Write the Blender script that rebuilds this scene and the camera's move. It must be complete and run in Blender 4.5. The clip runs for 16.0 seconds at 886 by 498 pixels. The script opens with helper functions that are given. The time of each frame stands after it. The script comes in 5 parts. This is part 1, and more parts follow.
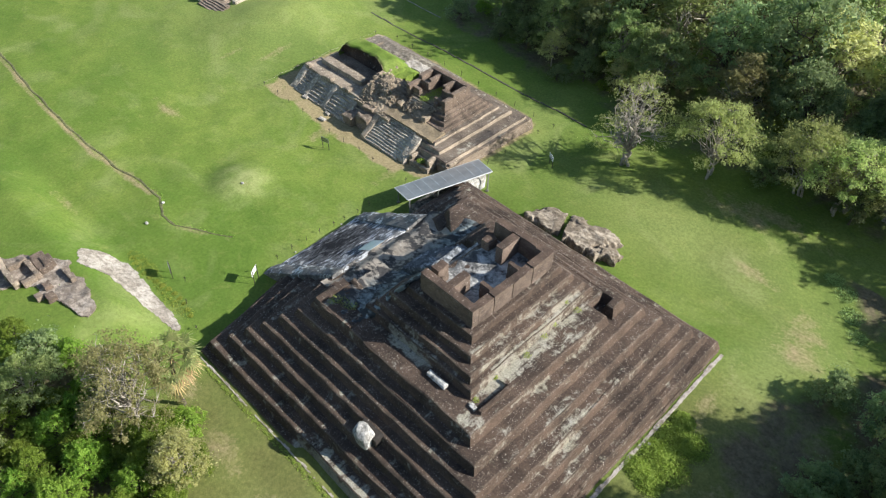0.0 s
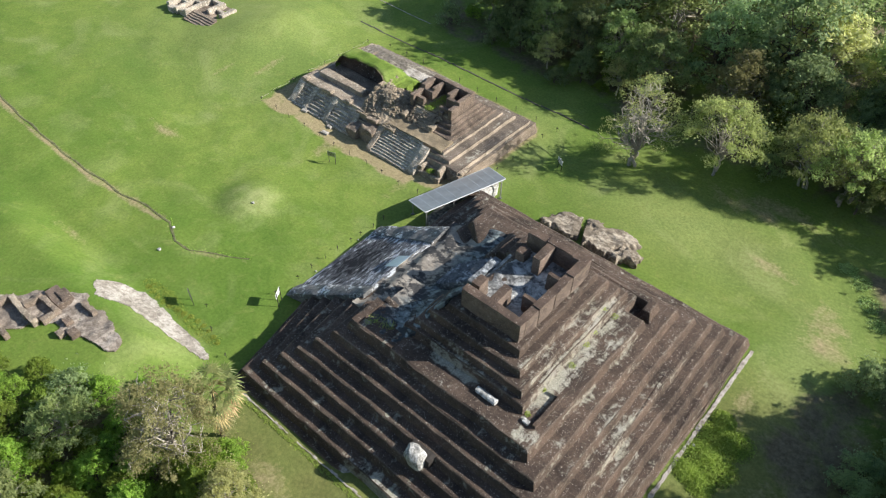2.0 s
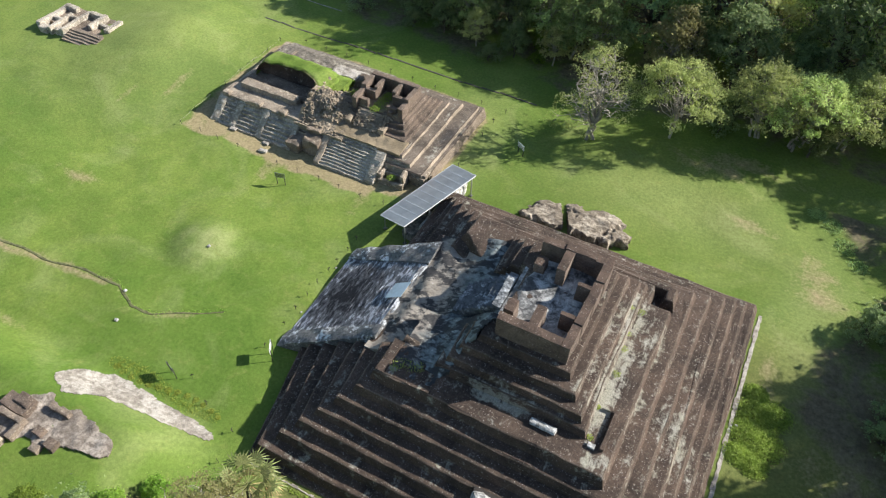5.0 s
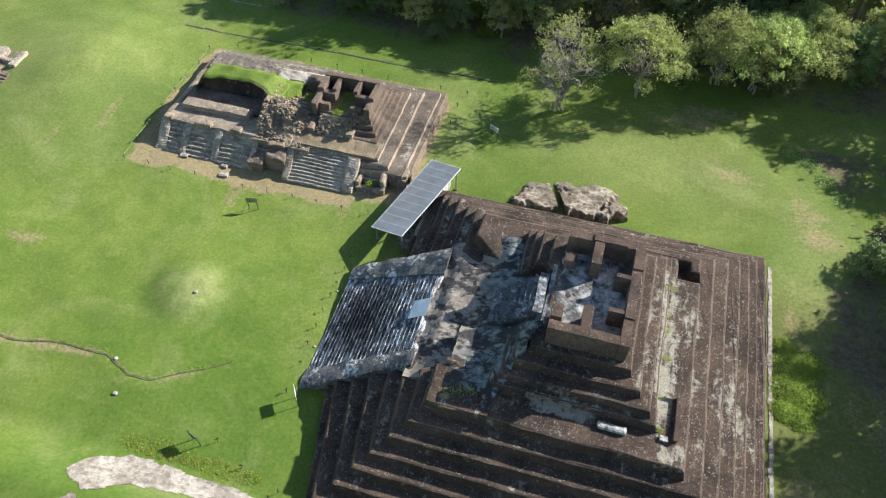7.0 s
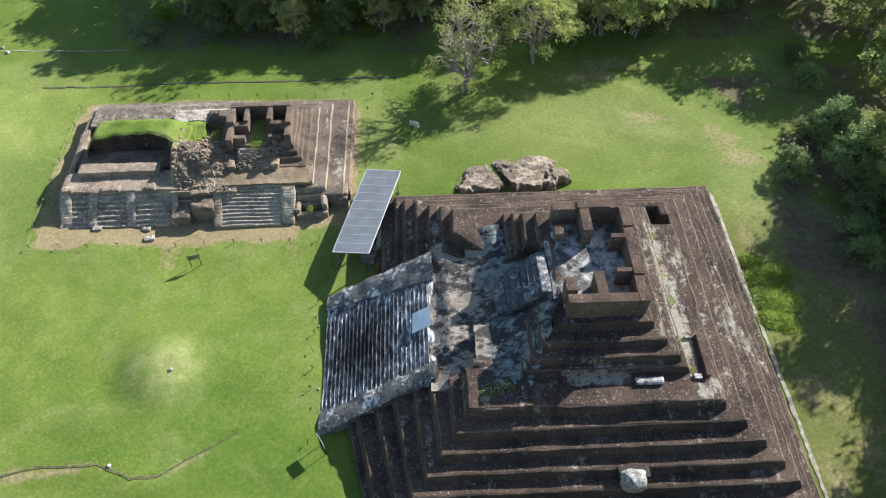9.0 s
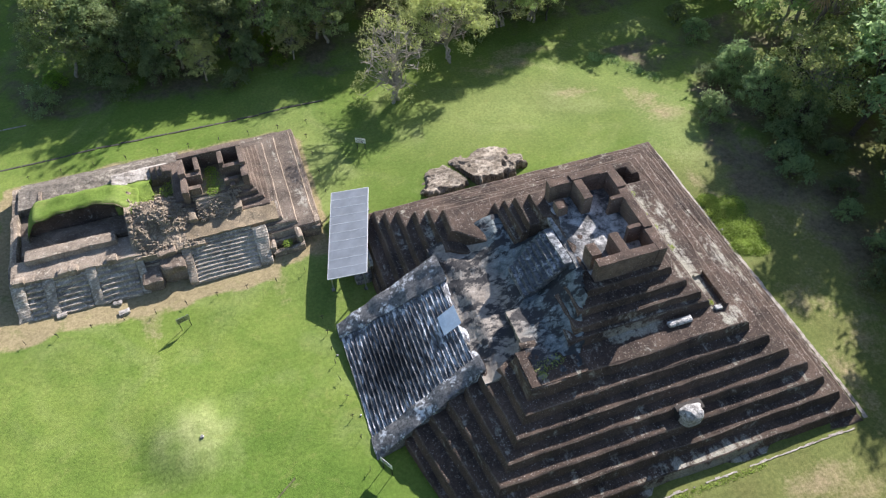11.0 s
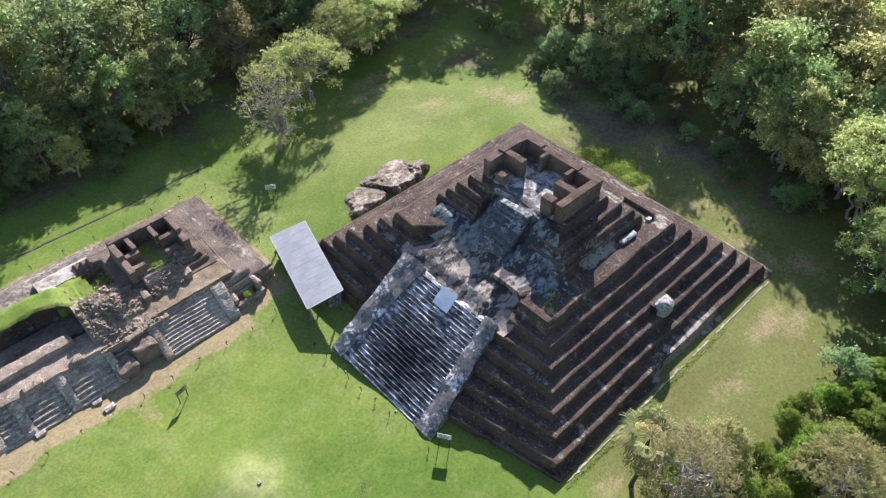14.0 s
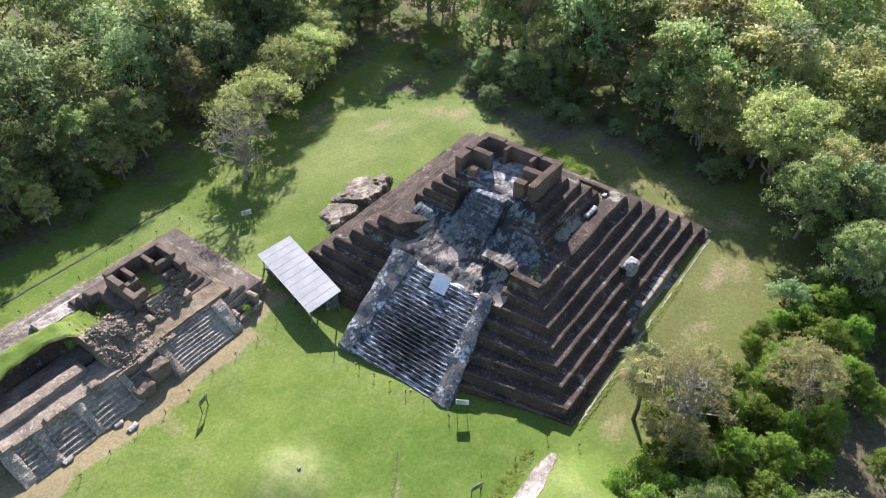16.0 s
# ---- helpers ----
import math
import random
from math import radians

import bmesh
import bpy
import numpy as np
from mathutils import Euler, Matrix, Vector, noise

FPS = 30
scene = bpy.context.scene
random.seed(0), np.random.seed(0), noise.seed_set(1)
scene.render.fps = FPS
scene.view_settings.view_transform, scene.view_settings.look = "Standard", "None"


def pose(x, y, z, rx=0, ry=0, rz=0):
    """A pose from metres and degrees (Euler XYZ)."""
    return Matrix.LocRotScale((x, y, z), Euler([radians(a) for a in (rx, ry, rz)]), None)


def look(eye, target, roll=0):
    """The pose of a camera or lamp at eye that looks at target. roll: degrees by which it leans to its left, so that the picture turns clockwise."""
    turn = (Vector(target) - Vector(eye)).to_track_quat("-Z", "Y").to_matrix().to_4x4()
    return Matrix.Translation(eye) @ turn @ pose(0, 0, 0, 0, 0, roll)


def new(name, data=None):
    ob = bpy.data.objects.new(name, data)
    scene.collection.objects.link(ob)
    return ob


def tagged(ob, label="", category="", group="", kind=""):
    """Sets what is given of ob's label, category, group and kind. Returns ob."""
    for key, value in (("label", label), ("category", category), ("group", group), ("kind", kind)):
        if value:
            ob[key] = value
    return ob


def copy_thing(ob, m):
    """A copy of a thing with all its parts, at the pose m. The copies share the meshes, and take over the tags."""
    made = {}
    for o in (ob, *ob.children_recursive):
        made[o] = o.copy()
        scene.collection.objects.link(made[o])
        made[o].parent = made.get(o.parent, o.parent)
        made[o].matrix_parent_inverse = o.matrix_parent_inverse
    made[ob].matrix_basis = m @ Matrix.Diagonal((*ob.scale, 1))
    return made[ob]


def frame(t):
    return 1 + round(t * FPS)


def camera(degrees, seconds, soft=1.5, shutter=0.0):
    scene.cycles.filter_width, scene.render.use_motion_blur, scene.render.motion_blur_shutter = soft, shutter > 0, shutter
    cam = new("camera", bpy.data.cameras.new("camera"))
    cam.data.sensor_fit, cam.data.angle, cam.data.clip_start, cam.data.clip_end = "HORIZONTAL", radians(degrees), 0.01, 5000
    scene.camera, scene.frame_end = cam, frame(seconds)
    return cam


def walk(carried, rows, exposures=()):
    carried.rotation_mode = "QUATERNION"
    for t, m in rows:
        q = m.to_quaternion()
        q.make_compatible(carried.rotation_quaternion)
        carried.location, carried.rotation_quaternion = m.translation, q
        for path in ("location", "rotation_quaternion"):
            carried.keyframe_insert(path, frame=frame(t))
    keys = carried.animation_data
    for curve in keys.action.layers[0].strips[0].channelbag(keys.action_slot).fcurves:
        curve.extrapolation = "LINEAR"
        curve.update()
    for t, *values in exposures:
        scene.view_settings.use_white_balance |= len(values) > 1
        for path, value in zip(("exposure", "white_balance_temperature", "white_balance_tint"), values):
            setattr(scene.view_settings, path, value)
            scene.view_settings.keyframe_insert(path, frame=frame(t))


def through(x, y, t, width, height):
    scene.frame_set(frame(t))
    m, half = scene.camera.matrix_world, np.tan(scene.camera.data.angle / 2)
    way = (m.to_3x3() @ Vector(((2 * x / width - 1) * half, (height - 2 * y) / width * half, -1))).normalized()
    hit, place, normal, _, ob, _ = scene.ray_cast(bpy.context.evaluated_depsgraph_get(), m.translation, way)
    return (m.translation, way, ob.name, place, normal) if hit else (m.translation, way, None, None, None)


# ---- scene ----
cam = camera(63.0, 16.0, soft=1.2)
PATH = [
    (0, (24.772, -29.247, 49.445), (23.793, -28.219, 48.036), 1.9),
    (0.5, (23.728, -30.105, 49.502), (22.78, -29.04, 48.099), 1.9),
    (1, (22.623, -30.854, 49.587), (21.705, -29.759, 48.188), 1.9),
    (1.5, (21.365, -31.481, 49.73), (20.452, -30.387, 48.327), 1.9),
    (2, (19.874, -32.122, 49.882), (18.969, -31.029, 48.472), 1.7),
    (2.5, (18.346, -32.696, 49.946), (17.489, -31.573, 48.53), 1.6),
    (3, (16.522, -33.139, 49.972), (15.742, -31.969, 48.55), 1.7),
    (3.5, (14.631, -33.294, 49.986), (13.891, -32.106, 48.556), 1.8),
    (4, (12.512, -33.101, 50.0), (11.812, -31.904, 48.559), 1.9),
    (6.3, (1.99, -30.772, 50.005), (1.551, -29.563, 48.473), 1.5),
    (6.5, (1.058, -30.677, 50.022), (0.642, -29.466, 48.485), 1.3),
    (7, (-1.358, -30.625, 50.085), (-1.695, -29.403, 48.538), 0.7),
    (7.5, (-3.678, -30.626, 50.12), (-3.948, -29.398, 48.564), 0.4),
    (8, (-6.087, -30.498, 50.105), (-6.256, -29.26, 48.543), 0.0),
    (8.5, (-8.488, -30.405, 49.993), (-8.541, -29.158, 48.429), 0.0),
    (9, (-10.915, -30.159, 49.876), (-10.868, -28.915, 48.311), -0.4),
    (9.2, (-11.929, -30.055, 49.849), (-11.838, -28.813, 48.284), -0.4),
    (11.3, (-23.663, -29.395, 49.864), (-23.179, -28.204, 48.331), -0.1),
    (11.5, (-24.801, -29.355, 49.872), (-24.268, -28.177, 48.345), -0.0),
    (12, (-27.682, -29.269, 49.931), (-27.032, -28.125, 48.425), 0.1),
    (12.5, (-30.61, -29.09, 49.969), (-29.857, -27.979, 48.485), 0.6),
    (13, (-33.472, -28.905, 49.956), (-32.635, -27.83, 48.492), 0.7),
    (13.5, (-36.15, -28.736, 49.885), (-35.244, -27.688, 48.442), 0.8),
    (14, (-38.861, -28.645, 49.839), (-37.886, -27.632, 48.418), 0.8),
    (14.5, (-41.509, -28.58, 49.779), (-40.466, -27.599, 48.383), 0.9),
    (15, (-44.252, -28.552, 49.741), (-43.142, -27.606, 48.372), 0.8),
    (15.5, (-46.871, -28.516, 49.678), (-45.702, -27.603, 48.337), 0.8),
    (16, (-49.634, -28.544, 49.648), (-48.415, -27.657, 48.334), 0.7),
]
walk(cam, [(t, look(eye, target, roll)) for t, eye, target, roll in PATH], exposures=[(0, 0.84, 6350, 10), (8, 0.89, 6320, 11), (12, 1.10, 6150, 20), (16, 1.14, 6120, 22)])

# ---- world and light ----
world = bpy.data.worlds.new("sky")
scene.world = world
world.use_nodes = True
wn = world.node_tree.nodes
wl = world.node_tree.links
sky = wn.new("ShaderNodeTexSky")
sky.sky_type = "NISHITA"
sky.sun_disc = False
sky.sun_elevation = radians(29.5)
sky.sun_rotation = radians(52)
sky.air_density, sky.dust_density, sky.ozone_density = 1.3, 0.8, 2.0
wl.new(sky.outputs[0], wn["Background"].inputs[0])
wn["Background"].inputs[1].default_value = 0.074
sun = new("sun", bpy.data.lights.new("sun", "SUN"))
sun.data.energy = 5.0
sun.data.angle = radians(0.6)
sun.data.color = (1.0, 0.94, 0.85)
sun.matrix_world = look((50, 39.2, 35.9), (0, 0, 0))

# ---- materials ----
def noise_tex(nt, vec, scale, detail=4.0, rough=0.6, distort=0.0):
    n = nt.nodes.new("ShaderNodeTexNoise")
    n.inputs["Scale"].default_value = scale
    n.inputs["Detail"].default_value = detail
    n.inputs["Roughness"].default_value = rough
    n.inputs["Distortion"].default_value = distort
    if vec is not None:
        nt.links.new(vec, n.inputs["Vector"])
    return n.outputs["Fac"]


def ramp(nt, fac, stops):
    n = nt.nodes.new("ShaderNodeValToRGB")
    while len(n.color_ramp.elements) < len(stops):
        n.color_ramp.elements.new(0.5)
    for e, (p, c) in zip(n.color_ramp.elements, stops):
        e.position = p
        e.color = (c, c, c, 1) if isinstance(c, (int, float)) else (*c, 1)
    nt.links.new(fac, n.inputs[0])
    return n.outputs["Color"]


def mix(nt, fac, a, b, how="MIX"):
    n = nt.nodes.new("ShaderNodeMix")
    n.data_type, n.blend_type = "RGBA", how
    for sock, v in ((n.inputs[0], fac), (n.inputs[6], a), (n.inputs[7], b)):
        if isinstance(v, bpy.types.NodeSocket):
            nt.links.new(v, sock)
        elif isinstance(v, (int, float)):
            sock.default_value = v
        else:
            sock.default_value = (*v, 1)
    return n.outputs[2]


def calc(nt, op, a, b=0.0, clamp=False):
    n = nt.nodes.new("ShaderNodeMath")
    n.operation, n.use_clamp = op, clamp
    for sock, v in ((n.inputs[0], a), (n.inputs[1], b)):
        if isinstance(v, bpy.types.NodeSocket):
            nt.links.new(v, sock)
        else:
            sock.default_value = v
    return n.outputs[0]


def start(name, rough=0.9, spec=0.3):
    m = bpy.data.materials.new(name)
    m.use_nodes = True
    nt = m.node_tree
    b = nt.nodes["Principled BSDF"]
    b.inputs["Roughness"].default_value = rough
    b.inputs["Specular IOR Level"].default_value = spec
    geo = nt.nodes.new("ShaderNodeNewGeometry")
    return m, nt, b, geo


def relief(nt, b, height, strength, distance):
    n = nt.nodes.new("ShaderNodeBump")
    n.inputs["Strength"].default_value = strength
    n.inputs["Distance"].default_value = distance
    nt.links.new(height, n.inputs["Height"])
    nt.links.new(n.outputs[0], b.inputs["Normal"])


def masonry(name, dark, mid, pale, fleck=0.55, courses=True, pale_at=0.62, rough=0.92, scale=1.0, streak=0.0):
    """Weathered brick and rubble: dark lichen over a brown body, with pale flecks and worn patches."""
    m, nt, b, geo = start(name, rough)
    p = geo.outputs["Position"]
    big = noise_tex(nt, p, 0.35 * scale, 6, 0.62, 0.4)
    small = noise_tex(nt, p, 3.2 * scale, 6, 0.7)
    grain = noise_tex(nt, p, 16.0, 3, 0.7)
    body = mix(nt, ramp(nt, big, [(0.36, 0.0), (0.64, 1.0)]), dark, mid)
    body = mix(nt, ramp(nt, small, [(0.38, 0.0), (0.75, 0.85)]), body, mix(nt, 0.5, dark, mid))
    body = mix(nt, calc(nt, "MULTIPLY", ramp(nt, small, [(pale_at, 0.0), (pale_at + 0.16, 1.0)]), 0.8), body, pale)
    if streak:
        long = nt.nodes.new("ShaderNodeMapping")
        long.inputs["Scale"].default_value = (1.0, 0.16, 1.0)
        nt.links.new(p, long.inputs["Vector"])
        lime = noise_tex(nt, long.outputs[0], 1.1, 6, 0.62, 0.3)
        lime = calc(nt, "ADD", calc(nt, "MULTIPLY", lime, 0.55), calc(nt, "MULTIPLY", noise_tex(nt, p, 1.7, 6, 0.72, 0.5), 0.45))
        sep = nt.nodes.new("ShaderNodeSeparateXYZ")
        nt.links.new(p, sep.inputs[0])
        for cx, cy, rx, ry, amount in ((7.0, 3.2, 2.6, 4.2, 0.125), (6.9, -2.6, 1.2, 5.5, 0.10), (12.2, -3.5, 2.8, 4.5, 0.06), (8.3, -8.2, 1.6, 1.2, 0.08), (2.2, -15.9, 6.5, 1.5, 0.15), (0.4, -6.9, 3.6, 0.8, 0.13)):
            d = calc(nt, "ADD", calc(nt, "POWER", calc(nt, "ABSOLUTE", calc(nt, "DIVIDE", calc(nt, "SUBTRACT", sep.outputs["X"], cx), rx)), 2.0),
                     calc(nt, "POWER", calc(nt, "ABSOLUTE", calc(nt, "DIVIDE", calc(nt, "SUBTRACT", sep.outputs["Y"], cy), ry)), 2.0))
            lime = calc(nt, "ADD", lime, calc(nt, "MULTIPLY", calc(nt, "SUBTRACT", 1.0, d, True), amount))
        lichen = mix(nt, noise_tex(nt, p, 0.9, 3), (0.60, 0.58, 0.53), (0.40, 0.39, 0.26))
        body = mix(nt, calc(nt, "MULTIPLY", ramp(nt, lime, [(0.555, 0.0), (0.635, 1.0)]), streak), body, lichen)
    dots = nt.nodes.new("ShaderNodeTexVoronoi")
    dots.inputs["Scale"].default_value = 11.0
    nt.links.new(p, dots.inputs["Vector"])
    tone = nt.nodes.new("ShaderNodeSeparateXYZ")
    nt.links.new(dots.outputs["Color"], tone.inputs[0])
    size = calc(nt, "SUBTRACT", calc(nt, "MULTIPLY", calc(nt, "MULTIPLY", tone.outputs["X"], tone.outputs["Y"]), 0.52), fleck - 0.46)
    chip = ramp(nt, calc(nt, "SUBTRACT", size, dots.outputs["Distance"]), [(0.0, 0.0), (0.06, 1.0)])
    body = mix(nt, calc(nt, "MULTIPLY", chip, 0.75), body, mix(nt, tone.outputs["Z"], mix(nt, 0.5, mid, pale), (0.66, 0.62, 0.56)))
    shade = ramp(nt, noise_tex(nt, p, 9.0, 6, 0.85), [(0.32, 0.42), (0.68, 1.5)])
    body = mix(nt, 1.0, body, shade, "MULTIPLY")
    nt.links.new(body, b.inputs["Base Color"])
    h = calc(nt, "ADD", calc(nt, "MULTIPLY", small, 0.7), calc(nt, "MULTIPLY", grain, 0.5))
    if courses:
        sep = nt.nodes.new("ShaderNodeSeparateXYZ")
        nt.links.new(p, sep.inputs[0])
        wave = calc(nt, "SINE", calc(nt, "MULTIPLY", sep.outputs["Z"], 42.0))
        h = calc(nt, "ADD", h, calc(nt, "MULTIPLY", wave, 0.12))
    relief(nt, b, h, 0.8, 0.12)
    return m


def plaster(name, dark, mid, pale, cut=0.5, soft=0.1, rough=0.85, scale=1.0):
    """Lime coat gone black with lichen, scaled off to white in patches."""
    m, nt, b, geo = start(name, rough)
    p = geo.outputs["Position"]
    a = noise_tex(nt, p, 0.55 * scale, 7, 0.65, 0.6)
    c = noise_tex(nt, p, 2.3 * scale, 7, 0.72, 0.3)
    g = noise_tex(nt, p, 11.0, 4, 0.7)
    body = mix(nt, ramp(nt, c, [(0.35, 0.0), (0.65, 1.0)]), dark, mid)
    w = calc(nt, "ADD", calc(nt, "MULTIPLY", a, 0.6), calc(nt, "MULTIPLY", c, 0.4))
    body = mix(nt, ramp(nt, w, [(cut, 0.0), (cut + soft, 1.0)]), body, pale)
    body = mix(nt, 1.0, body, ramp(nt, g, [(0.3, 0.65), (0.7, 1.25)]), "MULTIPLY")
    nt.links.new(body, b.inputs["Base Color"])
    relief(nt, b, calc(nt, "ADD", c, calc(nt, "MULTIPLY", g, 0.6)), 0.75, 0.12)
    return m


def stair_plaster():
    """Stair plaster: black lichen in a broad stain low on the flight, broken white lime elsewhere."""
    m, nt, b, geo = start("step_plaster", 0.85)
    p = geo.outputs["Position"]
    far = nt.nodes.new("ShaderNodeVectorMath")
    far.operation = "DISTANCE"
    nt.links.new(p, far.inputs[0])
    far.inputs[1].default_value = (-16.3, -0.9, 1.2)
    stain = calc(nt, "SUBTRACT", calc(nt, "MULTIPLY", far.outputs["Value"], 0.055), 0.20)
    sc = nt.nodes.new("ShaderNodeMapping")
    sc.inputs["Scale"].default_value = (2.4, 0.8, 2.4)
    nt.links.new(p, sc.inputs["Vector"])
    a = noise_tex(nt, sc.outputs[0], 1.3, 6, 0.7, 0.3)
    g = noise_tex(nt, p, 9.0, 4, 0.7)
    w = calc(nt, "ADD", a, calc(nt, "MINIMUM", stain, 0.035))
    body = mix(nt, ramp(nt, w, [(0.36, 0.0), (0.52, 1.0)]), (0.024, 0.025, 0.028), (0.180, 0.182, 0.185))
    body = mix(nt, ramp(nt, w, [(0.54, 0.0), (0.60, 1.0)]), body, (0.62, 0.64, 0.65))
    body = mix(nt, 1.0, body, ramp(nt, g, [(0.3, 0.7), (0.7, 1.25)]), "MULTIPLY")
    nt.links.new(body, b.inputs["Base Color"])
    relief(nt, b, calc(nt, "ADD", a, g), 0.7, 0.1)
    return m


def core_mortar():
    """Bared mortar core: broad tan and bluish slabs under sharp-edged black lichen stains."""
    m, nt, b, geo = start("core_mortar", 0.88)
    p = geo.outputs["Position"]
    sc = nt.nodes.new("ShaderNodeMapping")
    sc.inputs["Scale"].default_value = (0.75, 1.15, 1.0)
    nt.links.new(p, sc.inputs["Vector"])
    a = noise_tex(nt, sc.outputs[0], 0.62, 5, 0.6, 0.5)
    c = noise_tex(nt, sc.outputs[0], 1.9, 6, 0.68, 0.4)
    g = noise_tex(nt, p, 10.0, 4, 0.7)
    body = mix(nt, ramp(nt, c, [(0.36, 0.0), (0.66, 1.0)]), (0.200, 0.176, 0.146), (0.350, 0.318, 0.272))
    sep = nt.nodes.new("ShaderNodeSeparateXYZ")
    nt.links.new(p, sep.inputs[0])
    blue = ramp(nt, calc(nt, "ADD", calc(nt, "MULTIPLY", calc(nt, "ADD", sep.outputs["X"], 7.2), 0.22), calc(nt, "SUBTRACT", a, 0.2)), [(0.30, 0.0), (0.62, 1.0)])
    body = mix(nt, blue, body, mix(nt, ramp(nt, c, [(0.36, 0.0), (0.64, 1.0)]), (0.075, 0.096, 0.100), (0.250, 0.288, 0.288)))
    stain = calc(nt, "ADD", calc(nt, "MULTIPLY", a, 0.65), calc(nt, "MULTIPLY", c, 0.35))
    body = mix(nt, ramp(nt, stain, [(0.472, 0.92), (0.52, 0.0)]), body, (0.036, 0.037, 0.040))
    body = mix(nt, ramp(nt, c, [(0.65, 0.0), (0.70, 0.85)]), body, (0.56, 0.56, 0.53))
    body = mix(nt, 1.0, body, ramp(nt, g, [(0.3, 0.82), (0.7, 1.15)]), "MULTIPLY")
    nt.links.new(body, b.inputs["Base Color"])
    relief(nt, b, calc(nt, "ADD", c, calc(nt, "MULTIPLY", g, 0.35)), 0.5, 0.07)
    return m


def foliage(name, dark, light, through=0.35, rough=0.6, vary=0.75):
    m = bpy.data.materials.new(name)
    m.use_nodes = True
    nt = m.node_tree
    b = nt.nodes["Principled BSDF"]
    b.inputs["Roughness"].default_value = rough
    b.inputs["Specular IOR Level"].default_value = 0.25
    geo = nt.nodes.new("ShaderNodeNewGeometry")
    info = nt.nodes.new("ShaderNodeObjectInfo")
    col = mix(nt, calc(nt, "ADD", calc(nt, "MULTIPLY", geo.outputs["Random Per Island"], 0.7), 0.12), dark, light)
    clump = noise_tex(nt, geo.outputs["Position"], 0.7, 3)
    col = mix(nt, ramp(nt, clump, [(0.4, 0.0), (0.62, 0.6)]), col, light)
    hue = nt.nodes.new("ShaderNodeHueSaturation")
    nt.links.new(calc(nt, "ADD", calc(nt, "MULTIPLY", info.outputs["Random"], 0.032), 0.462), hue.inputs["Hue"])
    nt.links.new(calc(nt, "ADD", calc(nt, "MULTIPLY", info.outputs["Random"], vary), 1.0 - vary / 2), hue.inputs["Value"])
    nt.links.new(col, hue.inputs["Color"])
    nt.links.new(hue.outputs[0], b.inputs["Base Color"])
    tr = nt.nodes.new("ShaderNodeBsdfTranslucent")
    nt.links.new(hue.outputs[0], tr.inputs[0])
    mx = nt.nodes.new("ShaderNodeMixShader")
    mx.inputs[0].default_value = through
    nt.links.new(b.outputs[0], mx.inputs[1])
    nt.links.new(tr.outputs[0], mx.inputs[2])
    nt.links.new(mx.outputs[0], nt.nodes["Material Output"].inputs[0])
    return m


def plain(name, col, rough=0.6, metal=0.0, vary=0.25, scale=4.0, bump=0.2):
    m, nt, b, geo = start(name, rough, 0.4)
    b.inputs["Metallic"].default_value = metal
    n = noise_tex(nt, geo.outputs["Position"], scale, 5, 0.65)
    body = mix(nt, 1.0, col, ramp(nt, n, [(0.3, 1.0 - vary), (0.7, 1.0 + vary)]), "MULTIPLY")
    nt.links.new(body, b.inputs["Base Color"])
    if bump:
        relief(nt, b, n, bump, 0.03)
    return m


